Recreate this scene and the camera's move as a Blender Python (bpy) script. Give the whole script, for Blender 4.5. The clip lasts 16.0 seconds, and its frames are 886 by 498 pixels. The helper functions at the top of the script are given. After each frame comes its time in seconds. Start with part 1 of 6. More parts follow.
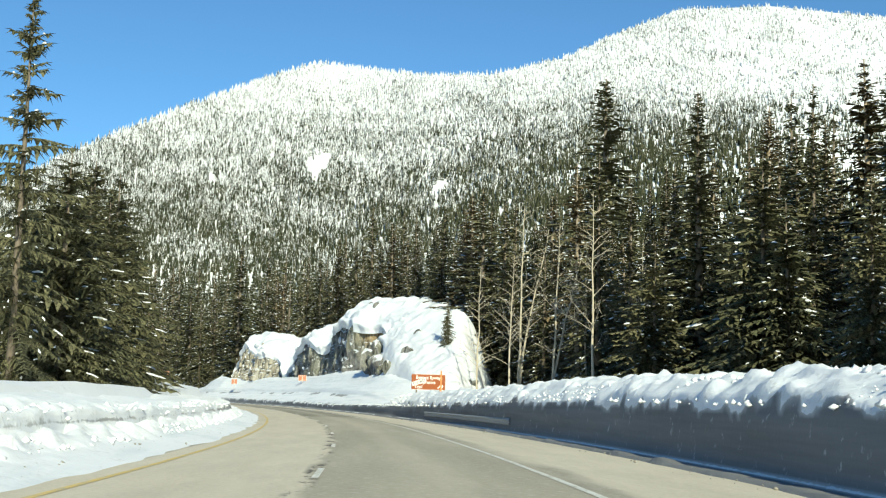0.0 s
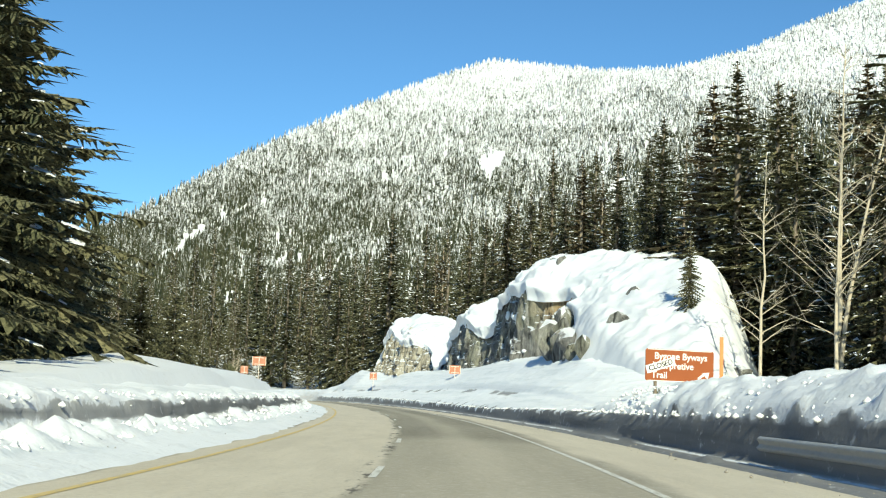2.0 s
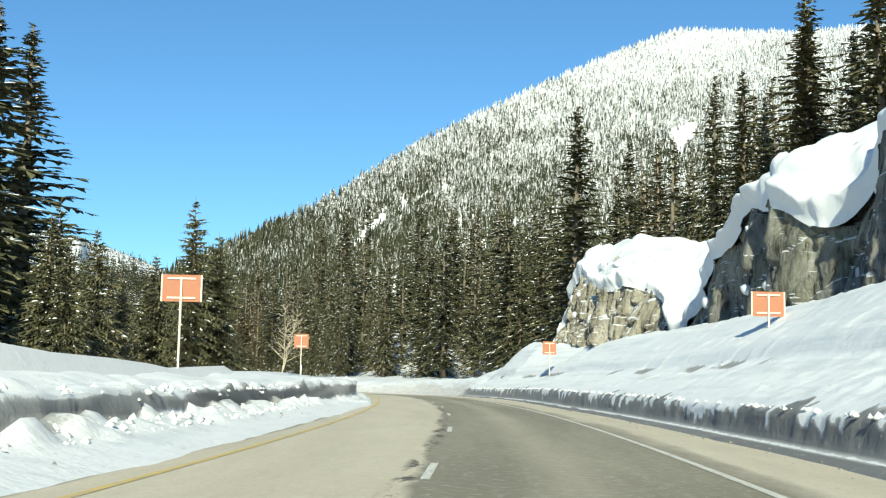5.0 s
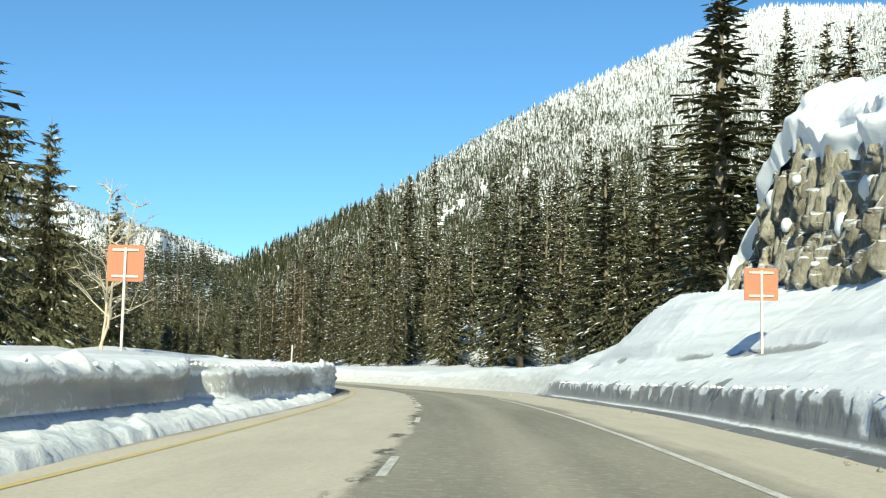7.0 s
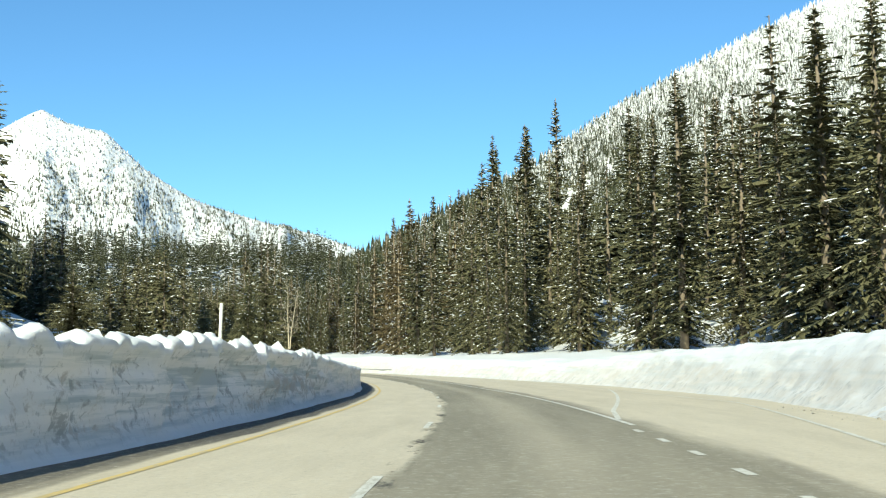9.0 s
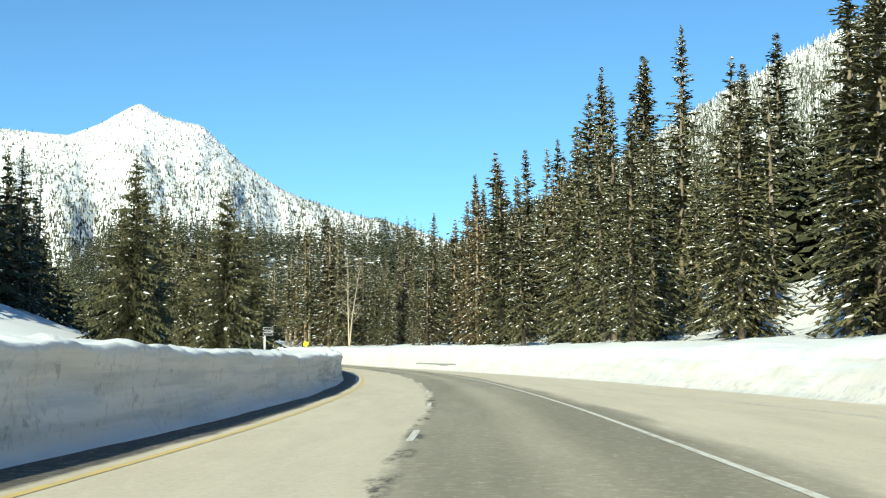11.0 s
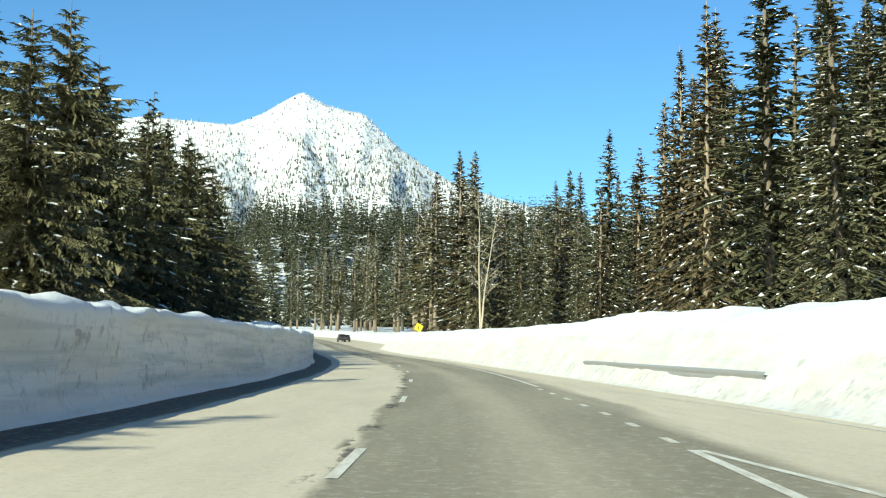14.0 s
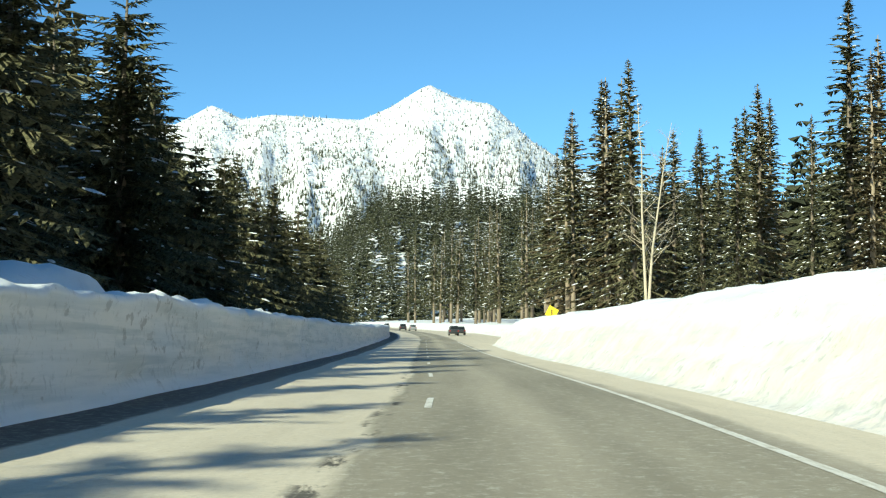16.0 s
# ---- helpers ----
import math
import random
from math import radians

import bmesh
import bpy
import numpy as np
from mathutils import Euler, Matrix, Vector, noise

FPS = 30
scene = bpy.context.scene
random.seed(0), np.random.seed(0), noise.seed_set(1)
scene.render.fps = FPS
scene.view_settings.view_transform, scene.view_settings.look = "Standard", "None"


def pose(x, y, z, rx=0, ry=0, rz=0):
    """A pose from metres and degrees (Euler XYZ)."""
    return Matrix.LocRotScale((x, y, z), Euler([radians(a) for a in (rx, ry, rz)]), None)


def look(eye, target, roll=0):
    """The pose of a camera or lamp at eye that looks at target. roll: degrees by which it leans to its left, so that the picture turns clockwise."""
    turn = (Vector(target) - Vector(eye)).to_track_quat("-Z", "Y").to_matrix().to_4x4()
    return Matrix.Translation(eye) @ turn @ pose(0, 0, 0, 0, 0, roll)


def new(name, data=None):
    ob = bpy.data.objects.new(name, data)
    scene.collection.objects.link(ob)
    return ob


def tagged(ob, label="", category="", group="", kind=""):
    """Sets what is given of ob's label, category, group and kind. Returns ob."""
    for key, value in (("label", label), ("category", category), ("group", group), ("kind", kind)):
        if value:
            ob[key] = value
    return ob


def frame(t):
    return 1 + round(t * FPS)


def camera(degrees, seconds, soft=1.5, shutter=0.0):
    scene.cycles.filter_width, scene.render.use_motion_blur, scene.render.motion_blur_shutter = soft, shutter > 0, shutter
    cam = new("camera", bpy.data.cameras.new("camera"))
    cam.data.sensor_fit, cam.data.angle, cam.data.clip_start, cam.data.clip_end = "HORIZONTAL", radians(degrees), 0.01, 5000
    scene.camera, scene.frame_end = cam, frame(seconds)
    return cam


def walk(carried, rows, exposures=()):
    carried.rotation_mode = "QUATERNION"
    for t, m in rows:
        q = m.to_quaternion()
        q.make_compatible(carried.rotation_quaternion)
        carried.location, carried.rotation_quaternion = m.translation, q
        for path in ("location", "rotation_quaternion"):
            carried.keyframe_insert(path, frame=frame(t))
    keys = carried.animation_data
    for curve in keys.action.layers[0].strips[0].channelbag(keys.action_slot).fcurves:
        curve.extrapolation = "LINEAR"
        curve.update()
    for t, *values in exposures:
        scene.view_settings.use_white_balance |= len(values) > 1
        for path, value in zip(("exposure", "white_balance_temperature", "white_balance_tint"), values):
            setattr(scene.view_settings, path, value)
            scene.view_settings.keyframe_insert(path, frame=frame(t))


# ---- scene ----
cam = camera(40.4, 16.0, 1.2)
METRES, EYE, TILT, LEAN, TURN = 480.0, 1.12, 7.28, -1.26, 0.0
ROWS = [
    (0.0, 0.0, 0.0, 0.0, 0.0, 0.0, -0.0),
    (0.5, -0.0012, 0.03, -0.004, 0.89, 0.03, -0.2),
    (1.0, -0.003, 0.0601, -0.0079, 2.01, 0.2, -0.17),
    (1.5, -0.0055, 0.0901, -0.0118, 4.33, 0.23, -0.15),
    (2.0, -0.0088, 0.12, -0.0155, 8.29, 0.2, -0.02),
    (2.5, -0.0128, 0.1498, -0.0192, 9.62, 0.13, 0.07),
    (3.0, -0.0175, 0.1795, -0.0229, 11.82, 0.02, 0.36),
    (3.5, -0.0229, 0.2096, -0.0265, 14.54, -0.13, 1.35),
    (4.0, -0.0289, 0.2395, -0.0301, 15.38, -0.09, 1.84),
    (6.5, -0.0673, 0.3848, -0.0473, 20.51, -0.24, 2.58),
    (7.0, -0.0767, 0.4134, -0.0508, 21.14, -0.32, 2.7),
    (7.5, -0.0869, 0.4423, -0.0542, 22.0, -0.41, 2.93),
    (8.0, -0.0979, 0.471, -0.0575, 22.3, -0.49, 3.3),
    (8.5, -0.1093, 0.4989, -0.0608, 24.45, -0.41, 4.28),
    (9.0, -0.1217, 0.527, -0.0642, 27.13, -0.39, 4.84),
    (11.5, -0.1969, 0.6704, -0.0818, 33.36, -0.03, 4.69),
    (12.0, -0.2133, 0.6973, -0.0849, 35.2, 0.1, 4.66),
    (12.5, -0.2305, 0.724, -0.0879, 35.69, 0.13, 4.37),
    (13.0, -0.2484, 0.7503, -0.0908, 37.03, 0.06, 4.22),
    (13.5, -0.2669, 0.7759, -0.0935, 39.06, 0.09, 4.47),
    (14.0, -0.2868, 0.8021, -0.0963, 39.61, 0.13, 4.51),
    (14.5, -0.3071, 0.8273, -0.0989, 41.16, 0.08, 4.52),
    (15.0, -0.328, 0.8516, -0.1014, 44.03, 0.41, 5.06),
    (15.5, -0.3494, 0.8756, -0.1038, 44.58, 0.51, 5.4),
    (16.0, -0.3712, 0.8989, -0.1062, 45.91, 0.43, 5.77),
]
walk(cam, [(t, pose(0, 0, EYE, TILT, LEAN, TURN) @ pose(METRES * x, METRES * y, METRES * z, 90 + pitch, roll, yaw)) for t, x, y, z, yaw, pitch, roll in ROWS], [(0.0, 0.40, 6050, -10), (4.0, 0.44, 6050, -10.5), (6.5, 0.46, 6050, -10.5), (8.5, 0.66, 6100, -11), (12.0, 0.66, 6100, -12.5), (13.5, 0.62, 5950, -13.5), (16.0, 0.62, 5950, -14.5)])

# ---- light ----
SUN_AZ, SUN_EL = 165.0, 26.0          # clockwise from +y, degrees
world = bpy.data.worlds.new("sky")
scene.world = world
world.use_nodes = True
wt = world.node_tree
sky = wt.nodes.new("ShaderNodeTexSky")
sky.sky_type, sky.sun_disc = "NISHITA", False
sky.sun_elevation, sky.sun_rotation = radians(SUN_EL), radians(SUN_AZ)
sky.altitude, sky.air_density, sky.dust_density, sky.ozone_density = 900.0, 0.95, 0.0, 6.0
wt.links.new(sky.outputs[0], wt.nodes["Background"].inputs[0])
wt.nodes["Background"].inputs[1].default_value = 0.105
sun = new("sun", bpy.data.lights.new("sun", "SUN"))
sun.data.energy, sun.data.angle, sun.data.color = 5.2, radians(0.5), (1.0, 0.86, 0.68)
sun.matrix_world = look((math.sin(radians(SUN_AZ)) * 100, math.cos(radians(SUN_AZ)) * 100, math.tan(radians(SUN_EL)) * 100), (0, 0, 0))


# ---- materials ----
class Mat:
    """A principled material with a few node helpers."""

    def __init__(self, name, rough=0.8, metal=0.0, spec=0.3):
        self.m = bpy.data.materials.new(name)
        self.m.use_nodes = True
        self.t = self.m.node_tree
        self.b = self.t.nodes["Principled BSDF"]
        self.b.inputs["Roughness"].default_value = rough
        self.b.inputs["Metallic"].default_value = metal
        self.b.inputs["Specular IOR Level"].default_value = spec

    def put(self, socket, value):
        if isinstance(value, bpy.types.NodeSocket):
            self.t.links.new(value, socket)
        elif isinstance(value, (tuple, list)) and len(value) == 3 and socket.type == "RGBA":
            socket.default_value = (*value, 1)
        else:
            socket.default_value = value

    def node(self, kind, **ins):
        n = self.t.nodes.new("ShaderNode" + kind)
        for k, v in ins.items():
            self.put(n.inputs[k.replace("_", " ")], v)
        return n

    def pos(self):
        return self.node("NewGeometry").outputs["Position"]

    def uv(self):
        return self.node("UVMap").outputs[0]

    def scaled(self, vec, sx, sy, sz):
        n = self.t.nodes.new("ShaderNodeMapping")
        self.put(n.inputs["Vector"], vec)
        n.inputs["Scale"].default_value = (sx, sy, sz)
        return n.outputs[0]

    def noise(self, vec, scale, detail=4.0, rough=0.6, distort=0.0):
        return self.node("TexNoise", Vector=vec, Scale=scale, Detail=detail, Roughness=rough, Distortion=distort).outputs["Fac"]

    def ramp(self, fac, a, b, lo=0.0, hi=1.0):
        n = self.node("MapRange", Value=fac)
        n.inputs["From Min"].default_value, n.inputs["From Max"].default_value = a, b
        n.inputs["To Min"].default_value, n.inputs["To Max"].default_value = lo, hi
        return n.outputs[0]

    def math(self, op, a, b=0.0):
        n = self.t.nodes.new("ShaderNodeMath")
        n.operation = op
        self.put(n.inputs[0], a)
        self.put(n.inputs[1], b)
        return n.outputs[0]

    def mix(self, fac, a, b):
        n = self.t.nodes.new("ShaderNodeMix")
        n.data_type = "RGBA"
        self.put(n.inputs[0], fac)
        self.put(n.inputs[6], a)
        self.put(n.inputs[7], b)
        return n.outputs[2]

    def split(self, vec):
        return self.node("SeparateXYZ", Vector=vec).outputs

    def color(self, c):
        self.put(self.b.inputs["Base Color"], c)
        return self

    def bump(self, height, strength=0.5, dist=0.1):
        n = self.node("Bump", Height=height, Strength=strength, Distance=dist)
        self.t.links.new(n.outputs[0], self.b.inputs["Normal"])
        return self


def plain(name, color, rough=0.6, metal=0.0, vary=0.25, scale=6.0):
    """A plain coat with some grain and dirt."""
    k = Mat(name, rough, metal)
    f = k.noise(k.pos(), scale, 5.0)
    dark = tuple(c * (1 - vary) for c in color)
    k.color(k.mix(f, dark, color)).bump(k.noise(k.pos(), scale * 8), 0.15, 0.01)
    return k.m


def snow_material(name, dirt=0.35, lumps=1.0):
    k = Mat(name, 0.75, spec=0.2)
    p = k.pos()
    big = k.noise(p, 0.35, 5.0)
    soil = k.ramp(k.math("MULTIPLY", k.noise(p, 1.1, 8.0, 0.7), k.noise(p, 7.0, 5.0, 0.7)), 0.30, 0.40)
    white = k.mix(big, (0.73, 0.74, 0.75), (0.81, 0.815, 0.82))
    k.color(k.mix(k.math("MULTIPLY", soil, dirt), white, (0.42, 0.38, 0.32)))
    k.put(k.b.inputs["Subsurface Weight"], 0.0)
    k.bump(k.math("ADD", k.math("MULTIPLY", k.noise(p, 0.8, 2.0), 0.2), k.math("ADD", k.math("MULTIPLY", k.noise(p, 2.2, 3.0), 0.30), k.math("MULTIPLY", k.noise(p, 8.0, 3.0), 0.05))), 0.28 * lumps, 0.30)
    return k.m


def bank_material():
    """Ploughed snow, layered and pitted; one attribute says where traffic dirt and painted shade darken the cut face.
    """
    k = Mat("ploughed_snow", 0.78, spec=0.2)
    p = k.pos()
    at = k.t.nodes.new("ShaderNodeAttribute")
    at.attribute_name = "grime_shade"
    du = k.t.nodes.new("ShaderNodeAttribute")
    du.attribute_name = "dust"
    layer = k.noise(k.scaled(p, 0.12, 0.12, 3.6), 1.0, 4.0, 0.55)
    spot = k.noise(p, 2.6, 7.0, 0.7)
    white = k.mix(k.noise(p, 0.35, 5.0), (0.79, 0.80, 0.805), (0.87, 0.875, 0.88))
    white = k.mix(k.math("MULTIPLY", du.outputs["Fac"], k.ramp(k.noise(p, 0.8, 6.0, 0.65), 0.32, 0.62, 0.35, 1.0)), white, (0.62, 0.565, 0.49))
    # layers, tinted with the blue-grey of the shaded wall
    white = k.mix(k.ramp(layer, 0.38, 0.50, 0.26, 0.0), white, (0.47, 0.53, 0.55))
    upright = k.ramp(k.math("ABSOLUTE", k.split(k.node("NewGeometry").outputs["True Normal"])[2]), 0.45, 0.20)
    patchy = k.ramp(k.noise(p, 0.25, 2.0), 0.42, 0.62, 0.0, 0.12)
    # pits: the shade of small hollows painted as dark spots
    pits = k.ramp(k.math("ADD", k.noise(k.scaled(p, 1.0, 1.0, 1.3), 2.4, 5.0, 0.6), patchy), 0.69, 0.74, 0.0, 0.5)
    white = k.mix(k.math("MULTIPLY", pits, k.ramp(upright, 0.0, 1.0, 0.25, 1.0)), white, (0.30, 0.29, 0.28))
    weep = k.math("MULTIPLY", k.ramp(k.noise(k.scaled(p, 2.0, 2.0, 0.28), 1.0, 5.0, 0.65), 0.64, 0.75, 0.0, 0.24), upright)
    white = k.mix(weep, white, (0.36, 0.36, 0.35))
    soil = k.ramp(k.math("MULTIPLY", k.noise(p, 1.1, 8.0, 0.7), k.noise(p, 7.0, 5.0, 0.7)), 0.31, 0.42, 0.0, 0.5)
    white = k.mix(soil, white, (0.42, 0.38, 0.32))
    # icy pits and old layers where the wall has broken; hollow shade and its blue tint painted in
    br = k.t.nodes.new("ShaderNodeAttribute")
    br.attribute_name = "broken"
    strata = k.ramp(k.noise(k.scaled(p, 0.25, 0.25, 5.0), 1.0, 5.0, 0.6), 0.47, 0.60, 0.0, 0.65)
    white = k.mix(k.math("MULTIPLY", strata, br.outputs["Fac"]), white, (0.32, 0.41, 0.45))
    hole_shade = k.ramp(k.math("ADD", k.noise(k.scaled(p, 1.0, 1.0, 0.9), 5.5, 5.0, 0.65), k.math("MULTIPLY", k.noise(p, 0.7, 2.0), 0.35)), 0.74, 0.84, 0.0, 0.6)
    white = k.mix(k.math("MULTIPLY", hole_shade, br.outputs["Fac"]), white, (0.22, 0.25, 0.26))
    # dirt colours, kept extra dark to paint in the shade of the cut faces
    dirty = k.mix(layer, (0.115, 0.115, 0.115), (0.28, 0.28, 0.28))
    dirty = k.mix(k.ramp(spot, 0.60, 0.70, 0.0, 0.7), dirty, (0.66, 0.66, 0.65))
    dirty = k.mix(k.ramp(at.outputs["Fac"], 0.35, 0.95), (0.52, 0.515, 0.50), dirty)
    ragged = k.math("ADD", at.outputs["Fac"], k.math("MULTIPLY", k.math("SUBTRACT", spot, 0.5), 1.1))
    k.color(k.mix(k.ramp(ragged, 0.36, 0.48), white, dirty))
    # lumps, finer and rougher where the snow is broken
    bumpy = k.math("ADD", k.math("MULTIPLY", k.noise(p, 1.0, 2.0), 0.12), k.math("MULTIPLY", k.noise(p, 2.6, 2.0), 0.24))
    bumpy = k.math("ADD", bumpy, k.math("MULTIPLY", k.noise(p, 7.0, 4.0, 0.65), 0.17))
    k.bump(bumpy, 0.45, 0.25)
    return k.m


def road_material():
    """Sanded asphalt: pale passing lane and shoulders, darker driving lane; uv is metres along and across."""
    k = Mat("asphalt", 0.85, spec=0.25)
    uv = k.uv()
    u, v, _ = k.split(uv)
    wob = k.ramp(k.noise(k.scaled(uv, 0.12, 0.5, 1), 1.0, 6.0, 0.65), 0.3, 0.7, -0.22, 0.22)
    vv = k.math("ADD", v, wob)
    lane = k.math("MULTIPLY", k.ramp(vv, -1.28, -1.12), k.ramp(vv, 3.35, 2.9))
    mottled = k.ramp(k.noise(k.scaled(uv, 0.035, 0.35, 1), 1.0, 5.0, 0.6), 0.30, 0.60, 0.68, 1.0)
    crown = k.ramp(k.math("ABSOLUTE", k.math("SUBTRACT", v, 0.75)), 0.15, 0.7, 0.72, 1.0)
    lane = k.math("MULTIPLY", k.math("MULTIPLY", lane, mottled), k.math("MULTIPLY", crown, k.ramp(u, 92.0, 97.0, 0.62, 1.0)))
    grain = k.noise(uv, 9.0, 6.0, 0.75)
    stain = k.noise(k.scaled(uv, 0.05, 0.6, 1), 1.0, 6.0, 0.65)
    pale = k.mix(stain, (0.54, 0.475, 0.36), (0.76, 0.68, 0.53))
    dark = k.mix(stain, (0.19, 0.172, 0.128), (0.33, 0.30, 0.222))
    base = k.mix(lane, pale, dark)
    # ragged seam between the lanes
    seam = k.math("ABSOLUTE", k.math("ADD", v, 1.22))
    ragged = k.noise(k.scaled(uv, 0.5, 1.6, 1), 1.0, 6.0, 0.7)
    crack = k.math("MULTIPLY", k.ramp(seam, 0.20, 0.07), k.ramp(ragged, 0.52, 0.58, 0.0, 0.9))
    base = k.mix(crack, base, (0.05, 0.047, 0.04))
    speck = k.ramp(k.noise(uv, 14.0, 4.0, 0.8), 0.40, 0.64, 0.0, 0.32)
    wear = k.ramp(k.noise(k.scaled(uv, 0.25, 1.2, 1), 1.0, 6.0, 0.7), 0.42, 0.62, 0.0, 0.22)
    base = k.mix(wear, base, k.mix(0.5, base, (0.16, 0.14, 0.11)))
    base = k.mix(k.math("MULTIPLY", speck, k.ramp(grain, 0.3, 0.7, 0.5, 1.0)), base, k.mix(0.55, base, (0.08, 0.07, 0.05)))
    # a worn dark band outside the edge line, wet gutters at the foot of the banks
    rim = k.math("MULTIPLY", k.ramp(k.math("ABSOLUTE", k.math("SUBTRACT", vv, 3.25)), 0.32, 0.12), k.ramp(k.noise(k.scaled(uv, 0.05, 0.3, 1), 1.0, 4.0), 0.42, 0.55, 0.0, 0.55))
    base = k.mix(rim, base, (0.17, 0.155, 0.12))
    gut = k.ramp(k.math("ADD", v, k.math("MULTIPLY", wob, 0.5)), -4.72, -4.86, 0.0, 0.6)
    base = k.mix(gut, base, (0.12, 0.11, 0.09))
    # the left wall's cast shadow, painted on the road as a near-black strip
    wall_shade = k.math("MULTIPLY", k.ramp(k.math("ADD", v, k.math("MULTIPLY", wob, 0.6)), -4.45, -4.58, 0.0, 0.9), k.ramp(u, 262.0, 285.0))
    base = k.mix(wall_shade, base, (0.045, 0.043, 0.04))
    k.put(k.b.inputs["Roughness"], k.ramp(wall_shade, 0.0, 1.0, 0.85, 0.75))
    grit = k.ramp(k.noise(uv, 5.0, 7.0, 0.9), 0.52, 0.64, 0.0, 0.75)
    base = k.mix(grit, base, k.mix(0.6, base, (0.72, 0.68, 0.58)))
    pit = k.ramp(k.noise(uv, 7.5, 7.0, 0.9), 0.54, 0.66, 0.0, 0.5)
    k.color(k.mix(pit, base, k.mix(0.6, base, (0.06, 0.055, 0.045))))
    k.bump(k.noise(uv, 3.0, 2.0), 0.15, 0.02)
    return k.m


def paint_material(name, color):
    k = Mat(name, 0.7)
    uv = k.uv()
    worn = k.ramp(k.noise(k.scaled(uv, 1.0, 4.0, 1), 1.6, 8.0, 0.75), 0.46, 0.68)
    k.color(k.mix(worn, color, (0.42, 0.385, 0.30)))
    return k.m


def foliage_material(name, a, b):
    """Needles: each spray has its own tone, broken up by pale tips and by shade painted as fine dark gaps."""
    k = Mat(name, 0.8, spec=0.12)
    p = k.pos()
    rnd = k.node("NewGeometry").outputs["Random Per Island"]
    ob = k.node("ObjectInfo").outputs["Random"]
    tone = k.mix(k.math("MULTIPLY", k.math("ADD", rnd, ob), 0.5), a, b)
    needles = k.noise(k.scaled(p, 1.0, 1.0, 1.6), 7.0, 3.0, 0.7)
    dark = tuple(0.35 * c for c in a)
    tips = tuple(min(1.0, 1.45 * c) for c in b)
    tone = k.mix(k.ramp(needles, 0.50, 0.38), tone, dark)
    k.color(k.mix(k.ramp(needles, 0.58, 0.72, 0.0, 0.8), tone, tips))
    return k.m


def distant_forest_material(name, low, high, amount_low, amount_high):
    """Snow-laden conifers: the load grows with the altitude."""
    k = Mat(name, 0.85, spec=0.1)
    p = k.pos()
    rnd = k.node("NewGeometry").outputs["Random Per Island"]
    green = k.mix(rnd, (0.028, 0.034, 0.018), (0.075, 0.072, 0.036))
    load = k.math("SUBTRACT", k.ramp(k.split(p)[2], low, high, amount_low, amount_high), k.math("MULTIPLY", k.ramp(k.split(p)[0], -150.0, 450.0, 0.0, 0.125), k.ramp(k.split(p)[2], 480.0, 720.0, 1.0, 0.25)))
    patch = k.math("ADD", k.math("ADD", k.math("MULTIPLY", k.noise(p, 0.30, 3.0, 0.7), 0.42), k.math("MULTIPLY", k.noise(p, 1.1, 2.0, 0.6), 0.33)), k.math("ADD", k.math("MULTIPLY", k.noise(p, 0.012, 3.0), 0.2), 0.15))
    cover = k.ramp(k.math("SUBTRACT", k.math("ADD", load, k.math("MULTIPLY", rnd, 0.12)), patch), -0.05, 0.05)
    k.color(k.mix(cover, green, (0.80, 0.81, 0.82)))
    return k.m


def alpine_material():
    """High snowfields broken by bands of grey rock and scrub."""
    k = Mat("alpine_snow", 0.8, spec=0.15)
    p = k.pos()
    rock = k.math("ADD", k.math("MULTIPLY", k.noise(k.scaled(p, 1.0, 1.0, 1.6), 0.012, 6.0, 0.7), 0.6), k.math("MULTIPLY", k.noise(p, 0.09, 4.0, 0.7), 0.4))
    k.color(k.mix(k.ramp(rock, 0.55, 0.62, 0.0, 0.75), (0.79, 0.80, 0.81), (0.30, 0.30, 0.31)))
    k.bump(k.noise(p, 0.03, 6.0, 0.65), 0.8, 12.0)
    return k.m


